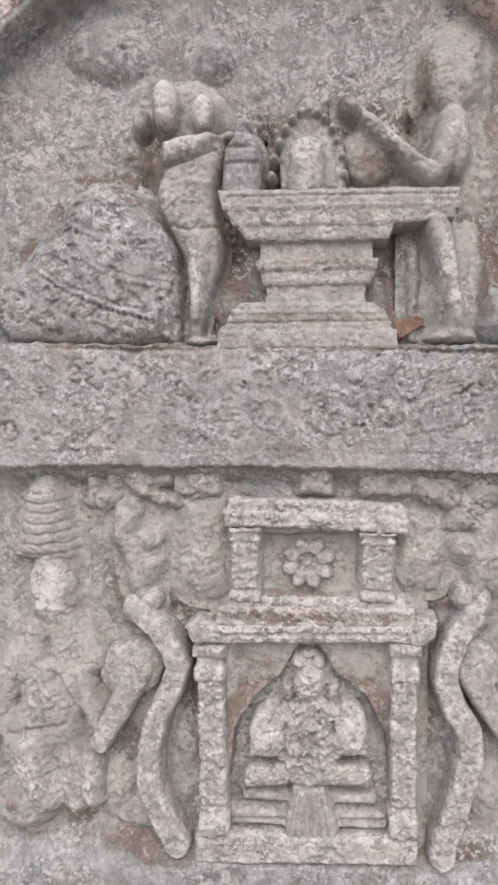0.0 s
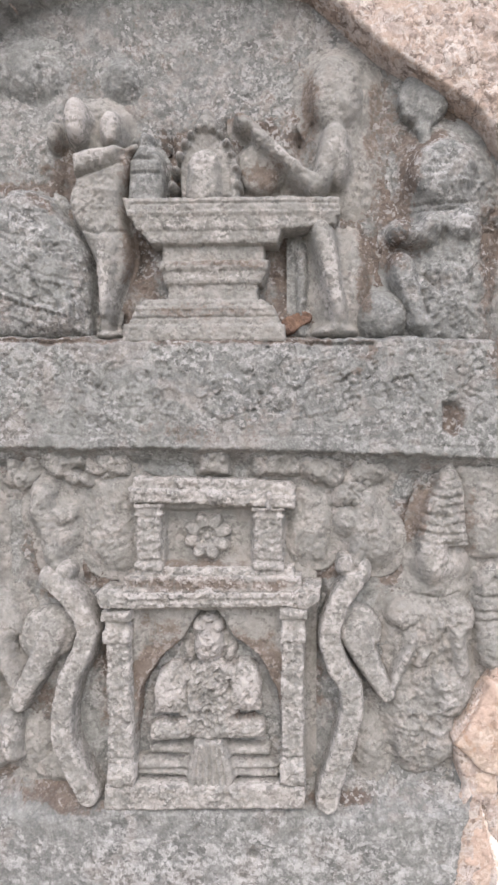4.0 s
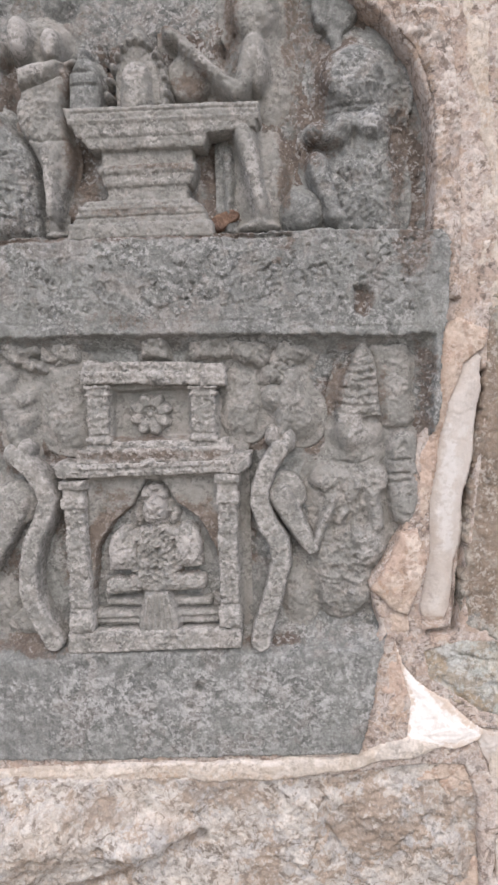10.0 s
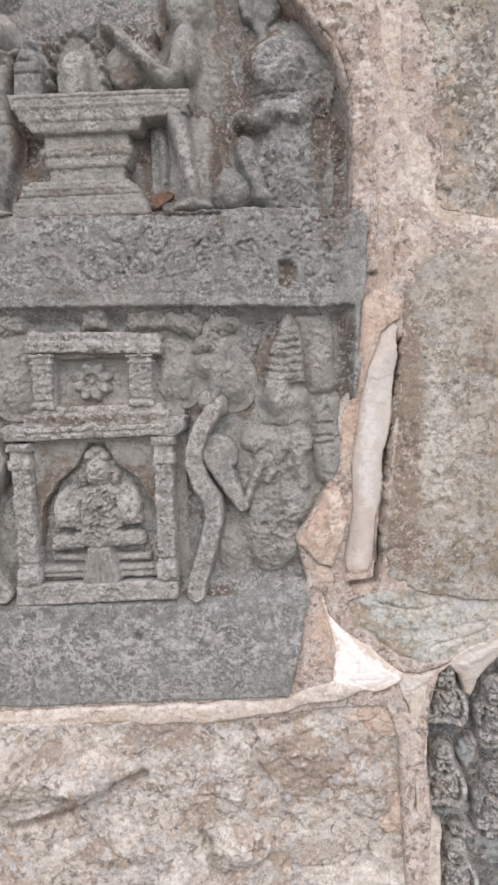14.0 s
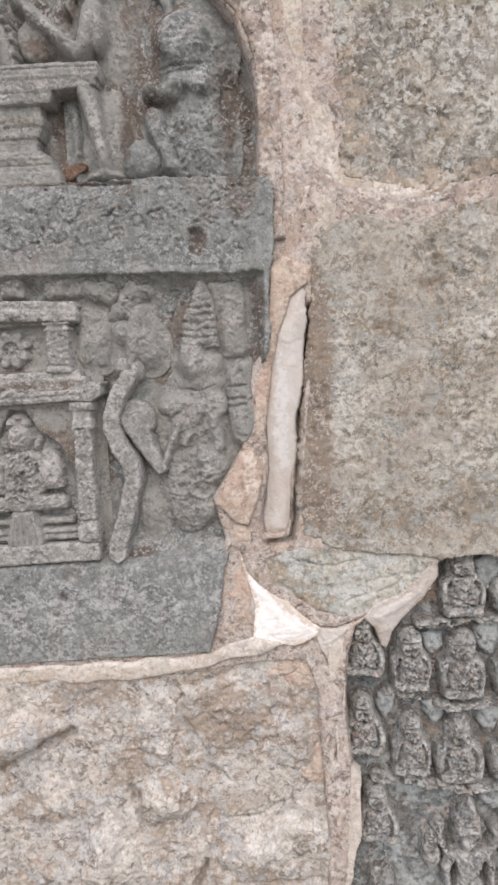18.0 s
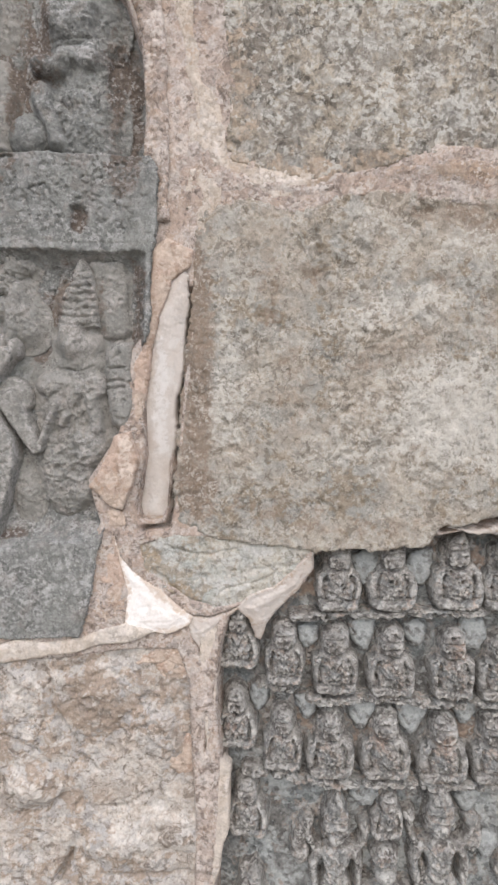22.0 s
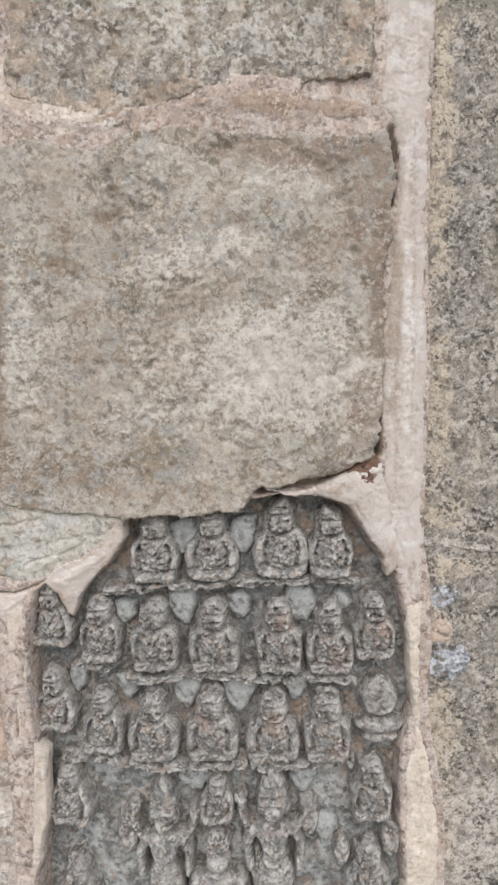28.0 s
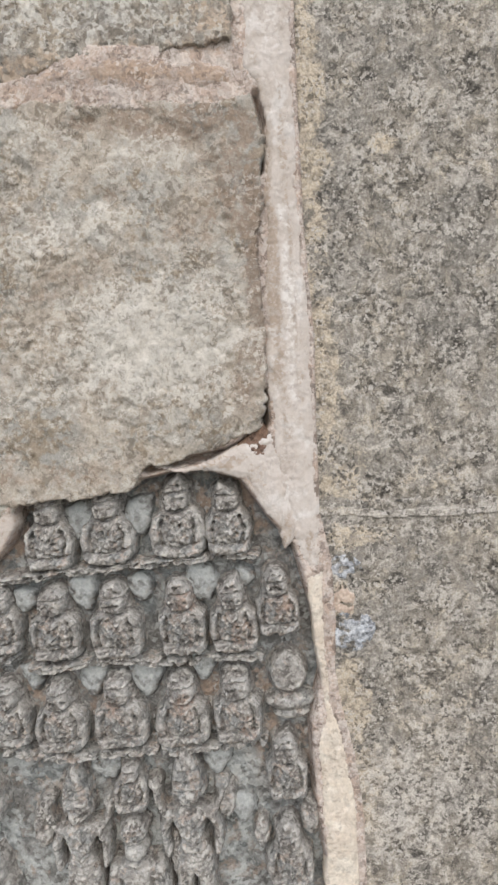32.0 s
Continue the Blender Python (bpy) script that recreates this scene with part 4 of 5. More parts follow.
    return c.build(name, parent or slab, mat or M_FIG, slab_face, ground=ground, floor=-10, label=label, worn=0.3, tone=tone * 0.6, fillet=min(fillet, 1) if parent or name == "curved_bracket" else fillet)


# upper field: altar of stacked mouldings
c = Carving(1.3, 0.4, 1.0, 110)
c.poly(30, 3, -120, 1762, 151, 1761, 151, 1737, -113, 1738)
c.poly(28, 3, -114, 1745, 148, 1742, 147, 1728, 86, 1721, -102, 1722)
c.poly(25, 3, -104, 1727, 82, 1726, 72, 1705, -86, 1706)
c.poly(16, 3, -73, 1713, 56, 1712, 57, 1678, -73, 1679)
c.poly(25, 3, -79, 1685, 63, 1686, 60, 1672, -74, 1672)
c.poly(22, 4, -75, 1678, 62, 1677, 54, 1656, -68, 1655)
c.poly(18, 3, -66, 1663, 49, 1662, 48, 1627, -65, 1628)
c.poly(26, 3, -93, 1637, 57, 1636, 69, 1623, -106, 1623)
c.poly(29, 4, -103, 1629, 68, 1629, 81, 1599, -117, 1599)
c.poly(31, 3, -118, 1606, 82, 1605, 84, 1582, -121, 1583)
c.groove(1.6, 3, -108, 1754, 145, 1753).groove(1.6, 3, -109, 1613, 76, 1614).pits(2, 9, 12, 0.35)
c.stain_shade(-17, 1682, 70, 5, 0.7).stain_shade(42, 1679, 24, 8, 0.6).stain_shade(-17, 1622, 90, 10, 0.5).stain_shade(-8, 1730, 100, 18, 0.5, "pale").stain_shade(-8, 1668, 70, 9, 0.5, "pale")
upper(c, "altar", "stepped stone altar with mouldings", M_FIG, fillet=0)
c = Carving(1.4, 0.9, 2.0, 111)
c.poly(4, 5, 97, 1716, 110, 1714, 108, 1592, 97, 1593, drop=9).crumble(103, 1655, 20, 70, 3, 9, 112)
upper(c, "altar_post")
# small beaded shrine with a rounded stone on the altar
c = Carving(1.3, 0.7, 1.5, 112)
c.poly(14, 8, -48, 1765, 17, 1764, 24, 1797, 17, 1825, 1, 1844, -17, 1860, -38, 1842, -50, 1818)
c.cap(-18, 1772, -18, 1803, 23.9, 22.5, 32, q=1.8)
c.ell(-18, 1806, 23.9, 15.9, 34).stain_shade(-18, 1807, 20, 16, 0.9, "pale").stain_shade(-18, 1780, 18, 16, 0.5, "pale")
bu, bw = -17, 1780
for b in range(15):
    a = math.pi * (b / 14)
    c.ell(bu - 42 * math.cos(a), bw - 20 + 92 * math.sin(a), 6.5, 6.5, 26)
c.ell(-17, 1856, 14.6, 15.9, 22).ell(-17, 1870, 8, 9.3, 17).cap(17, 1816, 18, 1767, 8, 8, 18)
c.pits(1.5, 9, 8, 0.3)
upper(c, "beaded_shrine", "small beaded arch round a domed stone", M_FIG, fillet=0)
c = Carving(1.3, 0.7, 2.0, 113)
c.ell(-94, 1840, 9.9, 11.9, 20).ell(-93, 1824, 17.2, 13.3, 20).cap(-93, 1808, -93, 1769, 23.9, 25.2, 19, q=1.8).groove(2.5, 4, -109, 1816, -76, 1815).groove(2.5, 4, -110, 1797, -75, 1797)
upper(c, "ritual_jar", "lidded jar on the altar", fillet=1)
# figure with three heads standing beside the altar
c = Carving(1.3, 0.8, 3.5, 114)
c.mound(-158, 1862, 44, 40, 5)
c.ell(-181, 1864, 17, 31, 31, 4, q=1.9).ell(-137, 1853, 15, 26, 28, q=1.9).ell(-211, 1848, 9.8, 19.5, 22, q=1.7)
c.poly(24, 24, -182, 1815, -116, 1830, -110, 1813, -117, 1789, -126, 1764, -122, 1738, -114, 1712, -118, 1692, -129, 1666, -155, 1680, -168, 1707, -178, 1726, -189, 1744, -186, 1768, -185, 1791, drop=15)
c.poly(32, 11, -185, 1819, -167, 1824, -127, 1830, -119, 1824, -128, 1813, -145, 1805, -167, 1797, -182, 1793, drop=9).cap(-123, 1822, -107, 1828, 6.5, 5.9, 20, q=1.6)
c.cap(-142, 1708, -145, 1621, 16.9, 7.2, 32, 28, q=1.6).poly(18, 14, -129, 1726, -113, 1706, -117, 1681, -128, 1649, -134, 1623, -142, 1600, -154, 1600, -150, 1675, drop=12).ell(-142, 1595, 18.2, 5.9, 22, q=1.6)
c.ell(-175, 1758, 16.9, 29.9, 24, 10, q=1.8).ell(-149, 1776, 26.0, 22.1, 25, q=1.8)
c.groove(4.0, 4, -159, 1878, -158, 1859, -157, 1842).groove(2.0, 6, -185, 1825, -162, 1827, -126, 1834).groove(2.0, 5, -181, 1792, -155, 1797, -123, 1809).groove(2.0, 4, -175, 1726, -149, 1719, -120, 1725).groove(2.4, 7, -157, 1674, -153, 1642, -155, 1616)
c.crumble(-156, 1738, 45.0, 110.0, 3.4, 8, 402).crumble(-158, 1862, 55, 45, 2.0, 9, 403)
# heads and limbs worn paler; shade beside the figure painted into the colour
c.stain_shade(-179, 1863, 15, 28, 0.8, "pale").stain_shade(-137, 1854, 12, 22, 0.8, "pale").stain_shade(-145, 1661, 12, 50, 0.55, "pale").stain_shade(-155, 1814, 30, 9, 0.6, "pale").stain_shade(-110, 1788, 16, 50, 0.9).stain_shade(-112, 1690, 14, 70, 0.9).stain_shade(-206, 1800, 12, 50, 0.9).stain_shade(-165, 1630, 12, 40, 0.8)
upper(c, "standing_figure", "worn figure with three heads facing the altar", M_FIG, fillet=1)
c = Carving(1.5, 1.6, 3.0, 115)
c.mound(-128, 1926, 24, 28, 10).crumble(-128, 1926, 34, 38, 3, 9, 116)
upper(c, "worn_boss", "weathered lump left of a carving")
c = Carving(1.5, 1.6, 3.0, 122)
c.mound(-255, 1938, 56, 34, 7, -10).crumble(-255, 1938, 70, 45, 3, 10, 123)
upper(c, "worn_boss", "weathered lump left of a carving")
# lying bull with strings of beads
c = Carving(1.4, 1.3, 5.0, 116)
c.poly(28, 34, -360, 1680, -337, 1704, -306, 1720, -302, 1755, -277, 1776, -248, 1783, -217, 1771, -189, 1735, -173, 1708, -164, 1670, -164, 1595, -236, 1590, -368, 1591, -394, 1622, -383, 1661, drop=22)
c.ell(-258, 1744, 43.8, 34.5, 33, 10, q=1.5).ell(-226, 1690, 59.7, 53, 33, -20, q=1.4).ell(-318, 1641, 53, 39.8, 27, -20, q=1.4).ell(-194, 1627, 29.2, 37.1, 31, q=1.5)
for n, v in ((26, (-344, 1691, -321, 1660, -269, 1634, -196, 1619)), (22, (-352, 1673, -327, 1644, -282, 1618, -220, 1602)), (20, (-293, 1707, -275, 1678, -236, 1662, -178, 1653)), (16, (-297, 1733, -268, 1710, -229, 1703, -184, 1708))):
    q = pairs(v)
    for b in range(n):
        t = b / (n - 1)
        f = [(1 - t) ** 3, 3 * t * (1 - t) ** 2, 3 * t * t * (1 - t), t ** 3]
        bu, bw = sum(a * x[0] for a, x in zip(f, q)), sum(a * x[1] for a, x in zip(f, q))
        e = 1.0 if n == 26 else 0.4
        c.swell(bu, bw, 3.2, 3.2, 3.0 * e).swell(bu + 3.4, bw - 4.2, 2.4, 2.4, -7.0 * e).swell(bu - 2, bw + 7, 4, 1.8, -4 * e)
c.groove(3, 4, -207, 1595, -204, 1624, -210, 1640).groove(3, 5, -185, 1595, -182, 1626, -187, 1646).groove(3, 5, -171, 1601, -170, 1633, -174, 1658).groove(3, 5, -287, 1767, -255, 1774, -216, 1762, -190, 1734)
c.pits(5, 10, 9, 0.1).stain_shade(-219, 1756, 40, 10, 0.8, rot=-35).stain_shade(-242, 1735, 40, 24, 0.6, "pale").stain_shade(-295, 1621, 60, 20, 0.4)
upper(c, "lying_bull", "lying bull hung with strings of beads", fillet=2)
# robed worshipper on the far side of the altar
c = Carving(1.3, 0.8, 4.0, 117)
c.mound(150, 1898, 50.0, 60.0, 6).ell(145, 1897, 34.0, 48.0, 22, q=1.8)
c.mound(167, 1804, 33.0, 67.5, -2).mound(147, 1659, 30.0, 67.5, 6)
c.cap(144, 1836, 126, 1778, 19.5, 12.8, 34, 33, q=1.7).cap(121, 1775, 49, 1841, 12.8, 10.5, 34, 29, q=1.7).ell(32, 1857, 19.5, 11.2, 28, -40, q=1.6).ell(149, 1814, 15.0, 39.0, 30, q=1.7)
c.cap(128, 1723, 151, 1612, 17.2, 11.2, 30, 27, q=1.7).mound(166, 1660, 22, 70, 8).ell(145, 1597, 30.0, 8.2, 24, q=1.7)
c.ell(52, 1807, 33.0, 33.0, 10, q=2)
c.groove(2.0, 2, 179, 1909, 179, 1880, 180, 1849).groove(2.6, 8, 116, 1862, 105, 1832, 109, 1803)
c.crumble(189, 1780, 45.0, 97.5, 2.5, 12, 412).crumble(153, 1906, 55.0, 62, 1.8, 9, 413).crumble(86, 1810, 70, 60, 4.0, 9, 415).crumble(166, 1650, 45.0, 67.5, 2.0, 9, 414)
# pale wear on the limbs; painted shade beside arm, back and leg
c.stain_shade(86, 1820, 24, 14, 0.5, "pale", -40).stain_shade(149, 1815, 14, 34, 0.5, "pale").stain_shade(141, 1664, 14, 60, 0.5, "pale").stain_shade(105, 1838, 12, 26, 0.9).stain_shade(24, 1872, 20, 12, 0.9).stain_shade(196, 1723, 22, 60, 1.0).stain_shade(184, 1640, 14, 60, 0.9).stain_shade(62, 1792, 34, 22, 1.0).stain_shade(112, 1880, 12, 50, 0.9).stain_shade(195, 1850, 14, 70, 0.7)
upper(c, "worshipper", "robed worshipper with raised arms behind the altar", M_FIG, fillet=2)
c = Carving(1.4, 1.0, 3.0, 118)
c.cap(87, 1606, 108, 1618, 11.0, 8, 2, 0)
upper(c, "rusty_lump", "red-brown stained lump behind the altar", M_RUST)
# seated devotee at the end of the field
c = Carving(1.3, 0.8, 4.0, 119)
c.poly(15, 30, 283, 1836, 319, 1830, 332, 1813, 331, 1781, 325, 1753, 331, 1724, 325, 1692, 333, 1660, 325, 1631, 335, 1606, 334, 1583, 261, 1584, 251, 1632, 263, 1697, 240, 1769, 250, 1815, drop=13).mound(286, 1788, 62, 72, 16, 12).mound(287, 1638, 60, 80, 14)
c.ell(278, 1794, 46.0, 42, 31, 22, q=2.1).ell(284, 1763, 30.0, 16.5, 26, q=1.6)
c.ell(301, 1729, 20.2, 23.2, 31, q=1.6).ell(265, 1726, 24.0, 16.5, 30, 35, q=1.6).ell(227, 1722, 18.0, 16.5, 24, q=1.6).cap(233, 1716, 261, 1709, 9.8, 8.2, 26, q=1.6)
c.ell(231, 1667, 18.0, 33.0, 27, 12, q=1.7).cap(240, 1649, 248, 1606, 15.0, 11.2, 24, q=1.6).mound(290, 1662, 34.0, 40.0, 18).mound(293, 1619, 40, 26, 21).ell(252, 1608, 19.5, 9.0, 24, q=1.6)
c.groove(2.0, 3, 240, 1755, 269, 1752, 305, 1755).groove(1.8, 3, 249, 1746, 272, 1744, 295, 1748).groove(3.0, 6, 281, 1720, 277, 1698).groove(2.4, 8, 258, 1668, 267, 1656).groove(2.4, 6, 252, 1648, 261, 1619)
c.crumble(293, 1633, 80.0, 80.0, 6.5, 13, 422).crumble(330, 1737, 50.0, 120.0, 6.5, 14, 425).crumble(276, 1784, 60, 55.0, 3.4, 10, 423).crumble(240, 1706, 45.0, 37.5, 4, 9, 424)
# pale wear, and shade painted round the hood, arms and right edge
c.stain_shade(270, 1792, 30, 26, 0.55, "pale").stain_shade(301, 1730, 16, 20, 0.7, "pale").stain_shade(233, 1753, 12, 60, 0.8).stain_shade(240, 1699, 30, 14, 0.7).stain_shade(236, 1800, 18, 60, 1.0).stain_shade(216, 1694, 22, 22, 1.0).stain_shade(340, 1690, 20, 120, 0.8).stain_shade(262, 1836, 34, 10, 0.9, rot=30)
upper(c, "seated_devotee", "weathered hooded devotee seated with folded arms", fillet=2)
c = Carving(1.5, 1.0, 3.0, 120)
c.ell(206, 1619, 31.4, 29.9, 23, q=1.8).ring(206, 1619, 31.4, 4, 2).stain_shade(184, 1636, 12, 26, 0.8)
upper(c, "round_pot", "round pot beside the devotee")
c = Carving(1.5, 1.4, 3.0, 121)
c.ell(256, 1890, 31.4, 34.4, 10, q=2).ell(256, 1888, 19.4, 20.9, 12).cap(256, 1858, 257, 1833, 10.5, 9, 7)
upper(c, "worn_roundel", "worn round boss under the arch")

# lower field: the shrine
shrine = Carving(1.6, 0.8, 2.0, 130)
shrine.poly(10, 5, -118, 1026, -118, 1281, -105, 1294, -108, 1391, 81, 1393, 81, 1291, 109, 1279, 108, 1035)
shrine.cut(14, 6, -71, 1375, 44, 1376, 44, 1302, -71, 1300)
shrine.cut(42, 5, -110, 1028, -110, 1079, -101, 1145, -75, 1185, -48, 1208, -27, 1244, -2, 1245, 18, 1210, 50, 1188, 73, 1144, 81, 1086, 81, 1035)
shrine.cut(5, 8, -110, 1184, -110, 1248, 78, 1252, 78, 1189)
# brown stain, and the shade of the niche sides painted in
shrine.stain_shade(-78, 1115, 16, 60, 1.0).stain_shade(50, 1115, 16, 60, 1.0).stain_shade(-94, 1145, 24, 80, 1.0).stain_shade(65, 1150, 22, 80, 1.0).stain_shade(-64, 1193, 40, 16, 1.0, rot=40).stain_shade(35, 1196, 40, 16, 1.0, rot=-40).stain_shade(-57, 1218, 26, 20, 0.6).stain_shade(-16, 1301, 80, 8, 0.8)
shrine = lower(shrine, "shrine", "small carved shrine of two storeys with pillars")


def piece(name, top, *v, bevel=3.0, label="", seed=131, forms=None):
    c = Carving(1.3, 0.5, 1.5, seed)
    c.poly(top, bevel, *v)
    c.crumble(sum(v[::2]) * 2 / len(v), sum(v[1::2]) * 2 / len(v), 170, 30, 3.2, 9, seed + 3)
    if forms:
        forms(c)
    return lower(c, name, label, parent=shrine, tone=0.6, fillet=0)


piece("base_slab", 26, -144, 1024, 108, 1030, 108, 1000, -145, 992, seed=132)
piece("lintel", 30, -157, 1266, -144, 1277, -115, 1270, 94, 1272, 109, 1284, 128, 1281, 126, 1260, 110, 1250, 82, 1253, -108, 1249, -147, 1250, seed=133, bevel=5,
      forms=lambda c: (c.groove(2.5, 3, -108, 1259, 82, 1263), c.ell(-16, 1269, 17.2, 10.6, 34), c.pits(5, 8, 3, 0.25)))
piece("cornice", 24, -118, 1290, 103, 1293, 108, 1269, -121, 1267, seed=134, forms=lambda c: c.stain_shade(-32, 1280, 130, 14, 0.9))
piece("cornice", 20, -105, 1300, 94, 1302, 95, 1288, -108, 1285, seed=135)
piece("upper_lintel", 26, -112, 1402, -7, 1399, 96, 1392, 94, 1375, -7, 1380, -110, 1382, seed=136, forms=lambda c: (c.ell(-4, 1390, 15.9, 14.6, 34), c.cap(63, 1392, 63, 1377, 5.3, 5.3, 32)))
piece("roof_slab", 20, -108, 1414, -97, 1418, -88, 1413, -7, 1413, 74, 1408, 88, 1408, 96, 1402, 94, 1388, -7, 1394, -110, 1396, seed=137)
for k, (x0, y0, x1, y1) in enumerate(((-28, 1454, 12, 1416), (38, 1454, 105, 1415), (-174, 1454, -115, 1413))):
    c = Carving(1.5, 1.0, 2.0, 138 + k)
    c.slab(x0, y1, x1, y0, (14, 9, 9)[k], 12).crumble((x0 + x1) / 2, (y0 + y1) / 2, 50, 36, 7.0, 13, 139 + k)
    lower(c, "roof_block", parent=shrine)


def pillar(x0, y0, x1, y1, top, seed, lean=0.0):
    """A square pillar with a capital, a neck ring and a foot; corners given from its head to its foot."""
    c = Carving(1.4, 0.8, 1.5, seed)
    n = y0 - y1
    c.poly(top, 3, x0 + lean, y0, x1 + lean, y0, x1, y1, x0, y1)
    c.slab(x0 + lean - 3, y0 - n * 0.06, x1 + lean + 3, y0, top + 4, 3)
    c.slab(x0 + lean - 2, y0 - n * 0.19, x1 + lean + 2, y0 - n * 0.12, top + 3, 3)
    c.slab(x0 - 2, y1, x1 + 2, y1 + n * 0.12, top + 4, 3)
    c.groove(2, 4, x0 - 4, y1 + n * 0.15, x1 + 4, y1 + n * 0.15)
    c.pits(3, 10, seed, 0.3).crumble((x0 + x1) / 2, (y0 + y1) / 2, 40, n * 0.7, 3.0, 9, seed + 3)
    return lower(c, "pillar", parent=shrine, tone=0.62, fillet=0)


pillar(-138, 1247, -107, 1024, 26, 150, -5)
pillar(78, 1252, 107, 1030, 26, 151)
pillar(-103, 1381, -72, 1296, 22, 152)
pillar(45, 1377, 79, 1298, 22, 153)
c = Carving(1.2, 0.6, 1.5, 154)
fu, fw = -16, 1338
c.ell(fu, fw, 31, 31, 9, q=3)
for k in range(8):
    a = k * math.pi / 4 + 0.3
    c.ell(fu + 19 * math.cos(a), fw + 19 * math.sin(a), 14, 9.5, 18, math.degrees(a), q=2.2)
c.ell(fu, fw, 8, 8, 15).ring(fu, fw, 10, 2.0, -5)
lower(c, "rosette", "flower with eight petals", parent=shrine, ground=32, tone=0.4, fillet=0)
# figure in the niche
c = Carving(1.2, 0.8, 2.5, 155)
c.ell(-15, 1199, 21.2, 29.2, 45, q=1.6).ell(-26, 1221, 11.9, 13.3, 38).ell(-5, 1220, 11.3, 11.9, 37).ell(-15, 1232, 14.6, 9.3, 33).ell(-14, 1245, 17.2, 8, 24).ell(-40, 1188, 9.9, 18.6, 33, 15).ell(12, 1188, 9.3, 18.6, 32, -15).ell(-16, 1183, 43.8, 41.1, 22, q=2.5)
c.poly(39, 14, -58, 1167, -32, 1176, 3, 1177, 27, 1170, 23, 1120, 27, 1083, -58, 1080, -53, 1117, drop=10)
c.poly(42, 20, -83, 1112, -83, 1142, -77, 1165, -64, 1177, -52, 1178, -44, 1163, -44, 1113, drop=12).poly(42, 20, 16, 1115, 16, 1165, 23, 1180, 36, 1182, 47, 1170, 53, 1147, 54, 1116, drop=12)
c.poly(39, 9, -90, 1077, -89, 1098, -73, 1104, -39, 1097, -39, 1079, drop=9).poly(39, 9, 11, 1081, 13, 1102, 43, 1108, 56, 1102, 57, 1083, drop=9).ell(-15, 1097, 46.4, 23.9, 43, q=1.6).ell(-16, 1148, 30.5, 15.9, 42, q=1.8)
c.groove(2.5, 10, -85, 1106, -63, 1110, -44, 1105).groove(2.5, 10, 16, 1108, 37, 1113, 58, 1110).groove(2, 6, -43, 1153, -43, 1118).groove(2, 6, 14, 1155, 14, 1119)
rn = np.random.RandomState(3)
nu, nw = -16, 1144
for n in range(44):
    a, e = nu + rn.normal(0, 19), nw + rn.uniform(-58, 66)
    c.groove(1.8, rn.uniform(2, 5), a, e, a + rn.uniform(-8, 8), e + rn.uniform(-5, 5))
c.pits(4, 8, 29, 0.2)
# painted shade in the creases under the arms; face and shoulders paler
c.stain_shade(-70, 1109, 20, 5, 0.9).stain_shade(37, 1110, 22, 5, 0.9).stain_shade(-15, 1205, 20, 28, 1.0, "pale").stain_shade(-70, 1143, 20, 26, 0.9, "pale").stain_shade(40, 1146, 20, 26, 0.9, "pale")
c.crumble(-14, 1145, 34, 80, 9.0, 9, 452).crumble(-16, 1211, 26, 34, 6.0, 8, 453)
lower(c, "niche_figure", "cross-legged figure seated in the niche, worn face", ground=46, parent=shrine, tone=0.4, fillet=0)
c = Carving(1.3, 0.8, 2.0, 156)
c.slab(-107, 1053, 77, 1031, 22, 4).slab(-92, 1070, 65, 1056, 16, 4).poly(32, 5, -31, 1082, 4, 1083, 20, 1032, 15, 999, -44, 996, -41, 1029)
for k in range(6):
    x0, y0 = -15, 1079
    c.groove(2, 4, x0 - 12 + 5 * k, y0, x0 - 28 + 11 * k, y0 - 78)
c.groove(2.5, 5, -107, 1038, -41, 1041).groove(2.5, 5, 20, 1042, 77, 1044)
lower(c, "pedestal", "folded cloth over the seat of the niche", ground=32, parent=shrine)

# serpent-like brackets at both sides
c = Carving(1.3, 0.35, 2.5, 160)
c.ell(-217, 1283, 15.9, 18.6, 26).ell(-198, 1292, 13.3, 15.9, 24)
c.chain(13.5, 15.5, 28, -206, 1280, -187, 1262, -172, 1241, -165, 1218, -173, 1192, -190, 1159, -198, 1122, -199, 1086, -190, 1057, -177, 1031, -166, 1011, q=5).pits(1.2, 9, 15, 0.25)
lower(c, "curved_bracket", "curved serpent-like bracket beside the shrine", tone=0.55, fillet=0)
c = Carving(1.3, 0.35, 2.5, 161)
c.ell(159, 1303, 13.5, 16.5, 24).ell(180, 1296, 12, 18, 22)
c.chain(14.2, 16.2, 28, 168, 1285, 150, 1259, 140, 1229, 139, 1207, 149, 1177, 165, 1152, 167, 1122, 159, 1088, 150, 1058, 139, 1027, 136, 1008, q=5).pits(1.2, 9, 16, 0.25)
lower(c, "curved_bracket", "curved serpent-like bracket beside the shrine", tone=0.55, fillet=0)
c = Carving(1.3, 0.9, 2.5, 162)
c.ell(-222, 1211, 41.1, 34.5, 14, 30, q=1.6).cap(-212, 1214, -258, 1121, 19.9, 11.3, 22, 20, q=2.4)
lower(c, "bent_leg", "bent leg of the animal bracket", tone=0.5)
c = Carving(1.3, 0.9, 2.5, 163)
c.ell(172, 1222, 34.4, 29.9, 13, -30, q=1.6).cap(168, 1218, 209, 1141, 20.2, 11.2, 22, 19, q=2.4)
lower(c, "bent_leg", "bent leg of the animal bracket", tone=0.5)

# trees and flat panels behind the brackets
c = Carving(1.5, 1.6, 3.0, 164)
c.poly(5, 24, -166, 1410, -112, 1416, -108, 1301, -128, 1291, -160, 1295, -176, 1339, drop=12).crumble(-142, 1352, 50, 75, 4, 12, 166)
lower(c, "flat_panel")
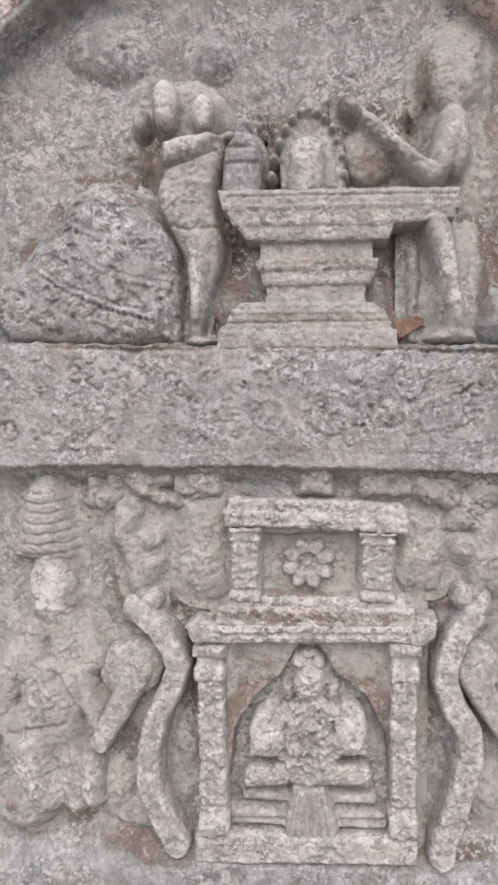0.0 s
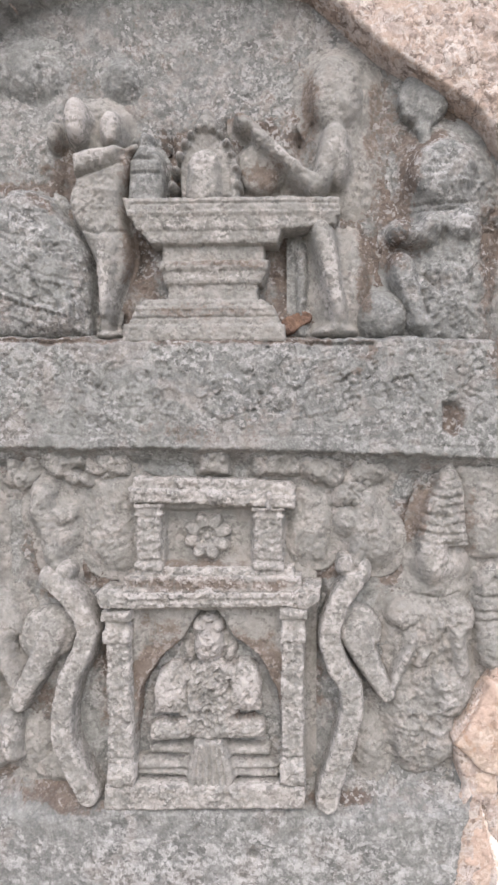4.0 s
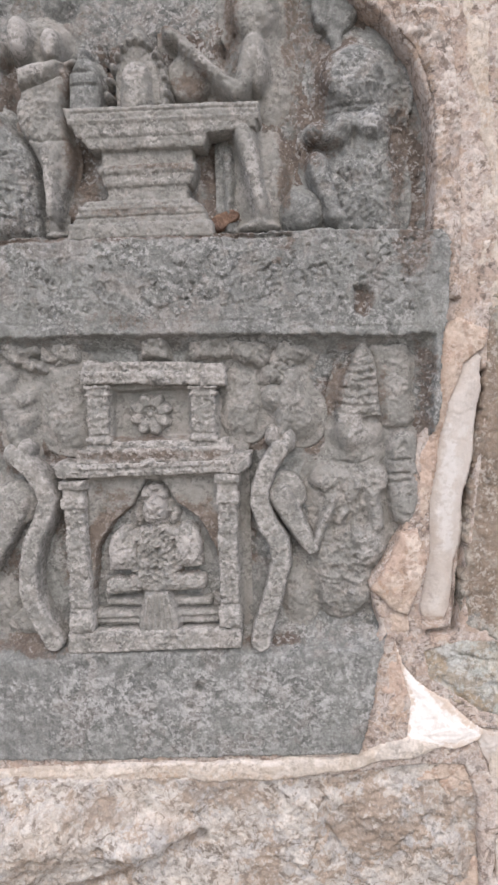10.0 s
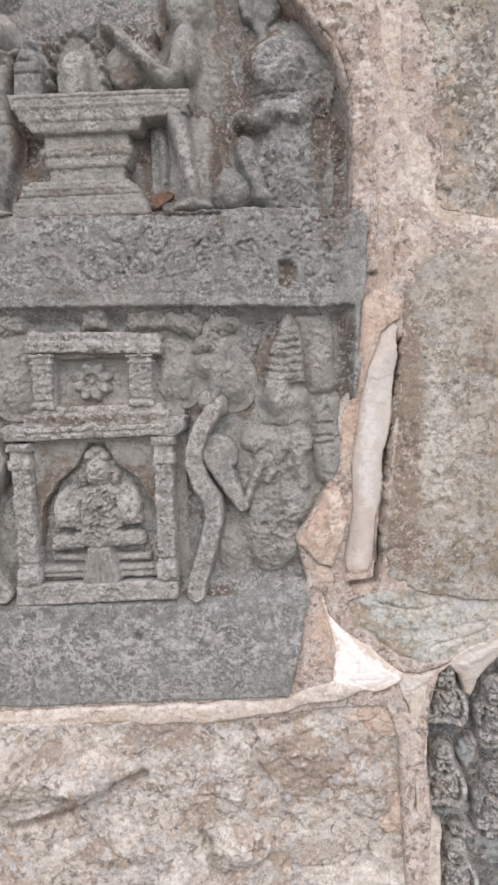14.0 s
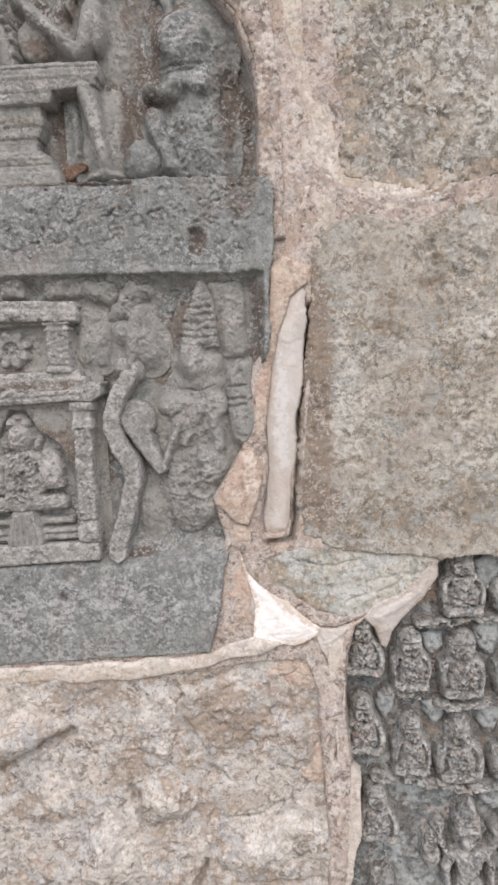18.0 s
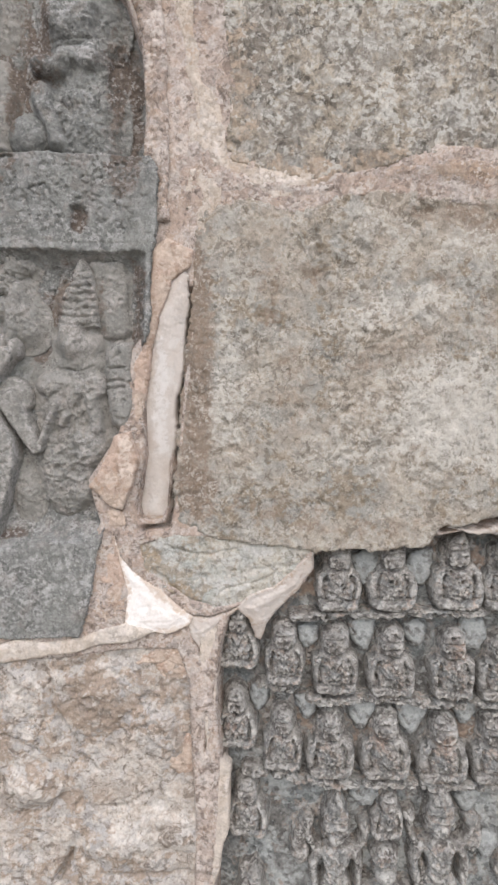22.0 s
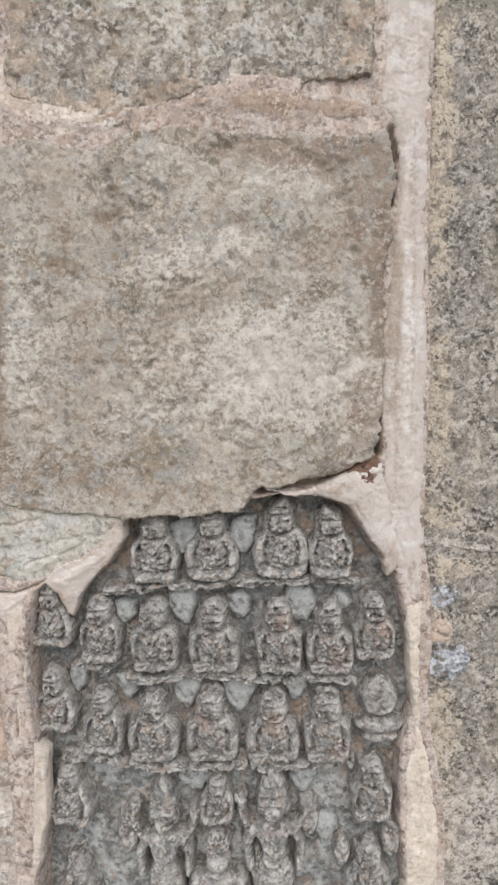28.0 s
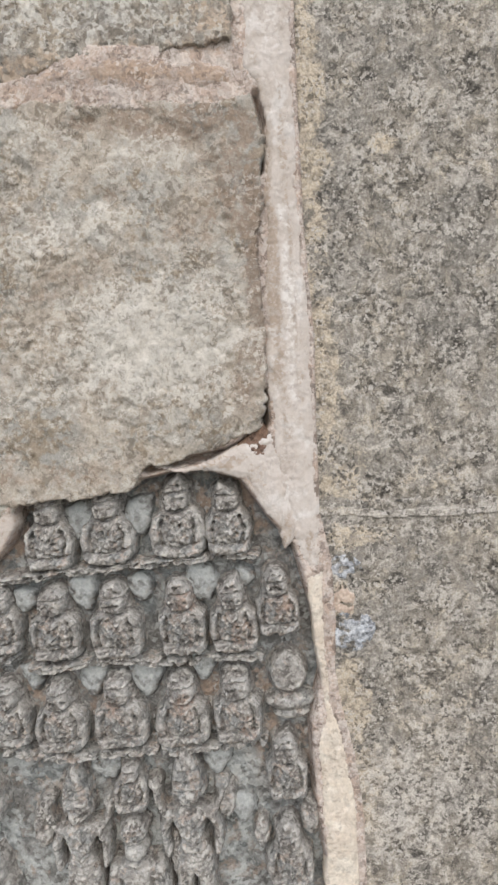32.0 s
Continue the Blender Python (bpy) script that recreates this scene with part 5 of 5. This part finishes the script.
c = Carving(1.5, 1.6, 3.0, 165)
c.poly(5, 24, 84, 1386, 93, 1402, 136, 1393, 143, 1343, 134, 1306, 94, 1304, 82, 1329, drop=12).crumble(112, 1350, 45, 65, 4, 12, 167)
lower(c, "flat_panel")


def foliage(name, label, seed, n, u0, w1, u1, w0, r=9.0, top=16.0):
    """A carved clump of worn leaves filling a field."""
    r2 = np.random.RandomState(seed)
    c = Carving(1.5, 1.8, 3.0, seed)
    for k in range(n):
        rr = r * r2.uniform(0.7, 1.5)
        c.ell(r2.uniform(u0, u1), r2.uniform(w0, w1), rr, rr * r2.uniform(0.8, 1.3), top * r2.uniform(0.6, 1.15), r2.uniform(0, 180), q=1.4)
    c.pits(6.0, 9, seed + 2, 0.1).crumble((u0 + u1) / 2, (w0 + w1) / 2, u1 - u0, w1 - w0, 4.0, 9, seed + 5)
    return lower(c, name, label)


foliage("carved_foliage", "worn carved foliage above the bracket", 170, 26, -231, 1445, -121, 1410)
foliage("carved_foliage", "worn carved foliage beside the roof", 171, 12, 108, 1440, 151, 1412)
foliage("carved_foliage", "worn carved foliage above the bracket", 172, 14, 151, 1424, 186, 1368, r=8)
foliage("carved_foliage", "worn carved foliage under the band", 173, 10, 157, 1441, 200, 1394, r=8, top=13)
foliage("carved_foliage", "worn carved foliage beside the attendant", 174, 12, -270, 1435, -238, 1403, r=8, top=12)
c = Carving(1.4, 1.5, 3.0, 175)
c.chain(17.2, 13.3, 20, -228, 1393, -224, 1357, -212, 1319, -207, 1293, q=1.5).ell(-235, 1367, 11.9, 15.9, 22).ell(-197, 1364, 13.3, 14.6, 20).mound(-205, 1338, 26.5, 33.1, 10).crumble(-214, 1340, 50, 70, 3, 9, 177)
lower(c, "tree_stem", "carved stem rising from the bracket")
c = Carving(1.4, 1.5, 3.0, 176)
c.chain(12, 10.5, 20, 186, 1387, 175, 1350, 173, 1307, q=1.5).ell(157, 1358, 13.5, 20.9, 17).ell(186, 1358, 20.9, 28.4, 16).mound(200, 1329, 25.4, 32.9, 10).crumble(183, 1345, 45, 65, 3, 9, 178)
lower(c, "tree_stem", "carved stem rising from the bracket")


# attendants with ringed conical crowns
def crown(c, u, w0, w1, r0, r1, n, top):
    """A ringed cone narrowing upwards from w0 to w1."""
    c.poly(top, r1, u - r0, w0 - 6, u + r0, w0 - 6, u + r1, w1 - 4, u + r1 * 0.4, w1 + 8, u - r1 * 0.4, w1 + 8, u - r1, w1 - 4, drop=top * 0.6)
    for k in range(n):
        t = (k + 0.1) / n
        w, r = w0 + (w1 - w0) * t, (r0 + (r1 - r0) * t) * 1.05
        c.groove(2.0, 2.6, u - r, w + 2, u, w - 2.5, u + r, w + 2)


c = Carving(1.3, 1.2, 3.5, 180)
cu, cw = -324, 1346
crown(c, cu, cw, cw + 84, 38, 20, 7, 25)
c.ell(-316, 1304, 29.8, 43.8, 27, q=1.8).ell(-348, 1218, 31.8, 29.2, 24, q=1.4).ell(-280, 1226, 30.5, 29.2, 18, q=2.2).ell(-315, 1251, 53, 26.5, 18, q=1.6)
c.ell(-315, 1179, 39.8, 59.7, 24, q=1.6).cap(-282, 1206, -259, 1134, 13.3, 10.6, 22).cap(-365, 1204, -393, 1136, 19.9, 14.6, 22).ell(-332, 1138, 53, 33.1, 20, q=1.6)
c.cap(-350, 1118, -323, 1058, 27.8, 22.5, 28, 24, q=1.4).cap(-273, 1094, -266, 1054, 17.2, 13.3, 22, q=1.4).cap(-299, 1113, -290, 1046, 17.2, 13.3, 16).ell(-354, 1037, 39.8, 23.9, 18, q=1.5)
c.groove(3, 5, -366, 1134, -299, 1146).groove(3, 5, -308, 1205, -272, 1140).groove(4, 8, -321, 1245, -322, 1221).pits(2.2, 10, 31, 0.2)
c.ring(-317, 1259, 29.2, 3, 2.5).groove(2, 3, -299, 1119, -286, 1053).groove(2, 3, -286, 1126, -273, 1060).groove(2, 3, -332, 1198, -322, 1148).groove(2, 3, -360, 1107, -334, 1045).groove(2, 3, -253, 1114, -246, 1048).stain_shade(-316, 1304, 26, 34, 0.7, "pale").stain_shade(-343, 1091, 22, 50, 0.6, "pale").stain_shade(-273, 1074, 10, 30, 0.6, "pale")
c.crumble(-317, 1187, 60, 70, 3.0, 9, 442).crumble(-304, 1072, 70, 60, 3.6, 9, 443).crumble(-313, 1304, 34, 46, 1.4, 8, 444).stain_shade(-286, 1026, 34, 12, 0.9).stain_shade(-368, 1047, 20, 14, 0.8)
lower(c, "attendant", "attendant figure with a ringed conical crown")
c = Carving(1.3, 0.8, 3.0, 181)
cu, cw = 280, 1330
c.poly(19, 12, 248, 1329, 247, 1351, 252, 1368, 258, 1383, 269, 1398, 273, 1417, 281, 1434, 291, 1432, 300, 1414, 306, 1396, 309, 1359, 312, 1328, drop=10)
for k in range(8):
    c.groove(2.2, 3.2, cu - 34 + 3.2 * k, cw + 6 + 11 * k, cu - 4, cw + 1 + 11 * k, cu + 34 - 2.6 * k, cw + 6 + 11 * k)
c.ell(266, 1312, 20.2, 34.5, 25, q=1.8).mound(285, 1300, 33.0, 33.0, 9).mound(278, 1272, 46.5, 16.5, 8)
c.mound(266, 1220, 55.5, 48.0, 11).mound(257, 1111, 52.5, 87.0, 10)
c.ell(232, 1241, 22.5, 19.5, 18, q=1.7).ell(303, 1238, 20.2, 21.8, 18, q=1.7).mound(265, 1210, 30, 36.0, 13).cap(280, 1231, 249, 1178, 6.8, 6.0, 20, q=1.6).cap(243, 1211, 217, 1150, 7.5, 6.8, 23, q=1.6).cap(298, 1218, 306, 1171, 11.2, 9.0, 22, q=1.6)
c.ell(291, 1142, 28.5, 31.5, 22, q=1.8).ell(238, 1089, 19.5, 42.0, 15, q=1.8).ell(279, 1082, 18.0, 37.5, 14, q=1.8)
c.groove(6.0, 9, 215, 1038, 234, 1025, 254, 1024, 278, 1035, 287, 1049)
for k in range(4):
    c.groove(1.7, 2.5, cu - 30 + 11 * k, cw - 95, cu - 14 + 4 * k, cw - 138, cu - 26 + 12 * k, cw - 178)
c.groove(2.0, 2.5, 253, 1266, 279, 1260, 301, 1269)
c.crumble(262, 1128, 90.0, 127.5, 8.0, 17, 432).crumble(263, 1097, 90.0, 97.5, 3.0, 7, 436).crumble(271, 1229, 75, 60, 6.0, 11, 433).crumble(275, 1313, 45, 55, 1.6, 10, 434).crumble(286, 1375, 55.0, 75, 7.0, 10, 435)
c.stain_shade(275, 1313, 18, 30, 0.5, "pale").stain_shade(291, 1141, 22, 24, 0.5, "pale").stain_shade(248, 1366, 16, 60, 0.8, rot=-20).stain_shade(249, 1022, 36, 9, 0.7)
lower(c, "attendant", "worn attendant figure with a ringed conical crown")
c = Carving(1.4, 1.4, 3.0, 182)
c.poly(8, 16, 294, 1436, 350, 1437, 356, 1388, 353, 1351, 360, 1322, 345, 1312, 312, 1312, 306, 1351, 301, 1396, drop=10).crumble(326, 1381, 62, 95, 3, 13, 192).stain_shade(313, 1374, 12, 60, 0.5)
lower(c, "flat_panel")
c = Carving(1.4, 1.2, 2.5, 183)
c.poly(17, 8, 319, 1293, 336, 1307, 361, 1304, 366, 1205, 353, 1168, 328, 1176, 320, 1234).groove(2.5, 5, 320, 1245, 348, 1246).groove(2.5, 5, 320, 1234, 348, 1235).groove(2.5, 5, 323, 1264, 348, 1265).pits(5, 9, 35, 0.2)
lower(c, "fly_whisk", "worn whisk beside the attendant")
for u, w, a, e, n in ((-246, 1061, 29.2, 39.8, 184), (-215, 1034, 34.5, 22.5, 185), (187, 1070, 22.4, 44.9, 186)):
    c = Carving(1.5, 1.5, 3.0, n)
    c.mound(u, w, a, e, 4).crumble(u, w, a * 1.3, e * 1.3, 3, 10, n + 9)
    lower(c, "worn_ground", "worn ground under the bracket")

# ---- panel of small figures in rows ----
panel = hub("figure_relief", 0.75, 0.06, 0.33, "dark weathered stone relief with rows of small seated figures", "relief")
body = Carving(1.8, 1.6, 3.0, 201)
PANEL = (( 642, 986, 742, 996, 844, 1008, 903, 1020, 979, 995, 1017, 932, 1051, 884, 1071, 786, 1078, 685, 1057, 610, 1055, 494, 1069, 349, 1075, 215, 475, 188, 479, 395, 488, 505, 494, 631, 484, 734, 492, 818, 510, 882, 537, 895, 568, 885, 603, 900, 628, 929, 638, 960))
OUTLINES.append(PANEL)
body.poly(0, 7, *PANEL)
body.rough(2.0, 40, 202, 4).pits(4, 10, 205, 0.15).stain_shade(700, 925, 110, 45, 0.8).stain_shade(930, 930, 90, 50, 0.9).stain_shade(660, 800, 60, 30, 0.6).stain_shade(775, 400, 340, 140, 0.7, "pale").stain_shade(560, 480, 70, 90, 0.6, "pale").stain_shade(582, 592, 70, 60, 0.9, "pale").stain_shade(937, 514, 60, 60, 0.8, "pale").stain_shade(716, 940, 60, 40, 0.8).stain_shade(638, 710, 30, 40, 0.8).stain_shade(894, 745, 60, 16, 0.7).stain_shade(628, 558, 60, 20, 0.6, "pale").stain_shade(564, 458, 60, 40, 0.6, "pale").stain_shade(974, 953, 40, 40, 0.9).stain_shade(638, 510, 30, 20, 0.9).stain_shade(905, 660, 90, 60, 0.7).stain_shade(720, 640, 60, 90, 0.6).stain_shade(1000, 560, 60, 90, 0.7).stain_shade(560, 690, 30, 120, 0.6).stain_shade(905, 960, 130, 40, 0.6)
body.build("panel_body", panel, M_DARK, panel_face, ground=43, floor=-45, wear=0.0, worn=0.3)


def on_panel(c, name, label="", mat=None):
    return c.build(name, panel, mat or M_DARKFIG, panel_face, ground=36, floor=-13, label=label, worn=0.7, fillet=1)


def seated(u, w, s, seed, top=38.0):
    """A small figure seated cross-legged before a low backing; u, w: the middle of its seat; s: its size."""
    r = np.random.RandomState(seed)
    j = lambda a: a * r.uniform(0.9, 1.12)

    def at(*v):
        return [q for x, y in pairs(v) for q in (u + x * s, w + y * s)]
    c = Carving(1.2, 1.0, 2.0, seed)
    b, n = j(37), j(19)
    c.poly(top * 0.4, 12 * s, *at(-27, 0, 27, 0, 34, 50, 25, 74, 22, 104, 10, 114, -10, 114, -22, 104, -25, 74, -34, 50), drop=10)
    c.poly(top * 0.88, 13 * s, *at(-25, -3, 25, -3, b - 2, 9, b + 2, 34, 36, 58, 22, 69, -22, 69, -36, 58, -b - 2, 34, 2 - b, 9), drop=15)
    c.ell(*at(0, 44), 19 * s, 26 * s, top * 1.02, q=2.2).ell(*at(-20, 9), 15 * s, 11 * s, top * 0.95, 12, q=1.8).ell(*at(20, 9), 15 * s, 11 * s, top * 0.95, -12, q=1.8)
    c.poly(top, 9 * s, *at(-14, 67, 14, 67, n, 80, n - 1, 98, 9, j(110), -9, j(110), 1 - n, 98, -n, 80), drop=12)
    c.groove(2.6 * s, 9, *at(-19, 59, -25, 42, -22, 20)).groove(2.6 * s, 9, *at(19, 59, 25, 42, 22, 20)).groove(2.2 * s, 9, *at(-15, 69, 0, 66, 15, 69)).groove(1.8 * s, 7, *at(-18, 93, 18, 93)).groove(2.0 * s, 7, *at(-30, 21, 0, 17, 30, 21)).groove(1.6 * s, 5, *at(-14, 60, 0, 40, 12, 58))
    c.holes(2.6 * s, 18, seed + 1, 5.5, *at(-30, 4, -16, 0, 0, -1, 16, 0, 30, 4)).holes(2.1 * s, 14, seed + 2, 5.5, *at(-16, 99, 0, 104, 16, 99)).holes(2.1 * s, 12, seed + 4, 6.0, *at(-11, 82, 11, 82)).holes(2.2 * s, 13, seed + 5, 7.0, *at(-19, 58, -25, 26)).holes(2.2 * s, 13, seed + 6, 7.0, *at(19, 58, 25, 26)).holes(2.0 * s, 11, seed + 7, 6.0, *at(-14, 60, 2, 46, 14, 30)).holes(2.0 * s, 11, seed + 9, 6.0, *at(-12, 24, 12, 22))
    c.crumble(u, w + 52 * s, 46 * s, 72 * s, 6.5, 7, seed + 8)
    if r.rand() < 0.45:
        c.stain_shade(u + r.uniform(-20, 20) * s, w + r.uniform(10, 90) * s, 22, 24, 0.6)
    return on_panel(c, "seated_figure", "small worn cross-legged figure")


k = 0
# rows from the top down
for u, w, s in ((686, 876, 1.0), (773, 878, 1.0), (877, 879, 1.05), (952, 878, 0.95),
                (522, 774, 0.92), (600, 754, 0.9), (682, 738, 1.02), (773, 734, 1.02), (872, 733, 1.02), (949, 730, 1.0), (1016, 752, 0.9),
                (520, 639, 0.9), (598, 607, 0.92), (676, 594, 1.02), (766, 593, 1.05), (860, 589, 1.02), (943, 589, 1.02),
                (538, 485, 0.9), (771, 492, 0.72), (1011, 493, 0.9), (544, 326, 0.9), (1006, 347, 0.95)):
    k += 1
    seated(u, w, s, 300 + 7 * k)
for u, w, rr in ((730, 837, 22), (813, 834, 19), (906, 834, 24), (727, 703, 20), (809, 696, 24), (897, 706, 18), (555, 722, 16), (638, 826, 16), (904, 557, 20), (820, 941, 22), (729, 944, 20), (971, 838, 14), (737, 561, 22), (638, 710, 18), (938, 471, 18)):
    k += 1
    c = Carving(1.4, 1.6, 2.0, 500 + 3 * k)
    rr *= 1.1
    q = np.random.RandomState(520 + k).uniform(0.75, 1.2, 7)
    c.poly(12, 12, u - rr * q[0], w + rr * 1.1 * q[1], u, w + rr * 1.3, u + rr * q[2], w + rr * 1.1 * q[3], u + rr * q[4], w - rr * 0.2, u + rr * 0.3, w - rr * 1.3 * q[5], u - rr * 0.3, w - rr * 1.3 * q[5], u - rr * q[6], w - rr * 0.2, drop=9).crumble(u, w, rr * 1.6, rr * 1.6, 1.4, 12, 530 + k).stain_shade(u, w, rr * 1.2, rr * 1.4, 0.85, "pale")
    on_panel(c, "leaf_boss", "smooth leaf-shaped boss between the figures", mat=M_DARK)
# ledges under the rows
for v in ((612, 868, 717, 868, 838, 872, 989, 876), (638, 727, 718, 727, 806, 728, 877, 719, 982, 718), (619, 588, 719, 584, 809, 581, 899, 580, 983, 582), (557, 746, 620, 743), (538, 598, 620, 596)):
    k += 1
    c = Carving(1.4, 2.6, 2.0, 600 + k)
    c.chain(7.5, 6.6, 33, *v, q=2.5).groove(2.5, 10, *v).pits(26, 12, 610 + k, 0.15)
    on_panel(c, "ledge", "broken ledge under a row of figures")
c = Carving(1.3, 1.0, 2.0, 640)
c.ell(1023, 688, 31.6, 36.5, 26, q=1.7).ring(1023, 688, 23.3, 3, 3).ell(1025, 642, 39.9, 14.9, 28).ell(1026, 623, 29.9, 10, 24)
on_panel(c, "medallion", "round medallion on a moulded foot")


def standing(u, w, s, seed):
    """A figure standing on parted legs under a pointed crown; w: its chin."""
    h = 0.9 * s
    c = Carving(1.2, 1.0, 2.5, seed)
    c.poly(37, 10 * s, u - 26 * h, w + 20 * s, u + 26 * h, w + 20 * s, u + 25 * h, w + 48 * s, u + 15 * h, w + 72 * s, u + 4 * h, w + 94 * s, u - 4 * h, w + 94 * s, u - 15 * h, w + 72 * s, u - 25 * h, w + 48 * s, drop=14)
    c.ell(u, w + 15 * s, 18 * s, 22 * s, 40, q=1.5).ell(u - 21 * h, w + 16 * s, 7 * s, 16 * s, 28).ell(u + 21 * h, w + 16 * s, 7 * s, 16 * s, 28)
    c.poly(36, 12 * s, u - 30 * h, w - 12 * s, u - 14 * h, w - 3 * s, u + 14 * h, w - 3 * s, u + 30 * h, w - 12 * s, u + 26 * h, w - 32 * s, u + 19 * h, w - 52 * s, u + 30 * h, w - 72 * s, u + 31 * h, w - 112 * s, u - 31 * h, w - 112 * s, u - 30 * h, w - 72 * s, u - 19 * h, w - 52 * s, u - 26 * h, w - 32 * s, drop=16)
    c.ell(u - 12 * h, w - 24 * s, 12 * s, 11 * s, 39).ell(u + 12 * h, w - 24 * s, 12 * s, 11 * s, 39)
    c.cap(u - 17 * h, w - 95 * s, u - 19 * h, w - 190 * s, 15 * s, 12 * s, 36, q=1.5).cap(u + 17 * h, w - 95 * s, u + 19 * h, w - 190 * s, 15 * s, 12 * s, 36, q=1.5)
    c.chain(9 * s, 8 * s, 32, u - 30 * h, w - 14 * s, u - 44 * h, w - 38 * s, u - 40 * h, w - 72 * s, q=1.4).chain(9 * s, 8 * s, 32, u + 30 * h, w - 14 * s, u + 44 * h, w - 38 * s, u + 40 * h, w - 72 * s, q=1.4)
    c.chain(7 * s, 9 * s, 28, u - 40 * h, w - 16 * s, u - 52 * h, w + 8 * s, u - 54 * h, w + 24 * s).ell(u - 54 * h, w + 30 * s, 14 * s, 12 * s, 28).chain(7 * s, 9 * s, 28, u + 40 * h, w - 16 * s, u + 52 * h, w + 6 * s, u + 54 * h, w + 16 * s).ell(u + 54 * h, w + 22 * s, 13 * s, 13 * s, 28)
    for q in (24, 38, 54):
        c.groove(1.8, 7, u - 20 * h, w + q * s, u + 20 * h, w + q * s)
    for q in (-50, -58, -68, -80):
        c.groove(1.6, 5, u - 26 * h, w + (q + 5) * s, u, w + (q - 5) * s, u + 26 * h, w + (q + 5) * s)
    c.groove(1.6, 5, u - 26 * h, w - 10 * s, u, w - 38 * s, u + 24 * h, w - 12 * s).groove(2, 8, u - 15 * h, w - 1 * s, u + 15 * h, w - 1 * s).groove(2, 12, u, w - 104 * s, u, w - 190 * s).groove(2, 9, u - 27 * h, w - 36 * s, u - 32 * h, w - 70 * s).groove(2, 9, u + 27 * h, w - 36 * s, u + 32 * h, w - 70 * s)
    c.pits(6.0, 9, seed, 0.15).crumble(u, w - 40 * s, 60, 130, 3.5, 8, seed + 4).holes(1.9, 10, seed + 5, 8.0, u - 14 * h, w + 40 * s, u + 14 * h, w + 40 * s).stain_shade(u, w + 12 * s, 12, 14, 0.5, "pale").stain_shade(u, w - 120 * s, 26, 60, 0.5, "pale")
    return on_panel(c, "standing_figure", "worn standing figure with a pointed crown")


standing(687, 482, 1.0, 650)
standing(858, 496, 1.06, 651)
c = Carving(1.2, 0.8, 2.5, 652)
c.ell(769, 457, 24.9, 21.6, 40, q=1.8).ell(770, 428, 20.8, 19.9, 40, q=1.4).poly(36, 14, 732, 396, 752, 411, 788, 412, 809, 399, 801, 265, 740, 262, drop=14)
c.chain(11.6, 10, 38, 735, 396, 728, 354, 745, 304, q=1.5).chain(11.6, 10, 38, 805, 399, 813, 357, 795, 306, q=1.5)
for a in range(6):
    for n in range(4):
        bu, bw = 748, 448
        c.swell(bu + a * 8 + (n % 2) * 4, bw + n * 7.5, 2.6, 2.6, -13)
c.groove(2.5, 8, 744, 438, 795, 440).groove(2.5, 10, 746, 385, 745, 334).groove(2.5, 10, 794, 386, 797, 336).groove(2, 6, 750, 407, 770, 400, 790, 408).pits(4, 9, 653, 0.2).stain_shade(770, 426, 18, 16, 0.9, "pale").stain_shade(771, 356, 30, 40, 0.5, "pale")
on_panel(c, "seated_figure", "seated figure with a netted cap")
for u, w, a, b in ((628, 470, 18, 40), (915, 490, 16, 34), (1042, 455, 18, 34), (966, 433, 14, 26), (830, 408, 10, 40)):
    k += 1
    c = Carving(1.4, 1.8, 2.0, 700 + k)
    c.ell(u, w, a, b, 22, q=1.5).pits(7.7, 9, 720 + k, 0.1)
    on_panel(c, "worn_boss", "weathered lump between the figures")

# ---- mortar bed, open behind each stone ----
bed = Carving(3, 0.0, 3, 3)
bed.poly(0, 6, -1990, 5, 2990, 5, 2990, 2990, -1990, 2990)
bed.rough(2.2, 70, 11, 4).rough(0.6, 12, 13, 3).stain_shade(450, 1200, 900, 900, 0.27).stain_shade(518, 1430, 30, 50, 0.6).stain_shade(511, 1057, 60, 12, 0.5, "pale")
bed.groove(4, 42, 455, 1384, 450, 1340, 442, 1288, 434, 1235, 429, 1182, 424, 1119, 419, 1055, 412, 1015, 376, 1013)
bed.groove(4, 30, 1040, 1520, 1045, 1483, 1038, 1417)
bed.groove(6, 45, 845, 1015, 902, 1024, 961, 1030, 989, 1041, 1017, 1067, 1017, 1109)
bed.groove(1.8, 16, 472, 700, 474, 670, 470, 640)
bed.cut(46, 9, *TROUGH)
bed.cut(50, 5, *FILLET, inset=2)
bed.cut(9, 5, *LIME_FOOT, inset=2)
for outline in OUTLINES:
    bed.cut(95, 20, *outline, inset=7 if outline != PANEL else 0)
axes = (np.r_[np.arange(-1990, -430, 60.0), np.arange(-430, 1430, 3.0), np.arange(1430, 2991, 60.0)], np.r_[np.arange(5, 320, 40.0), np.arange(320, 2060, 3.0), np.arange(2060, 2991, 60.0)])
bed.build("mortar_bed", wall, M_MORTAR, mortar_face, floor=-105, axes=axes, wear=0.0, label="crumbling peach lime mortar between the stones")
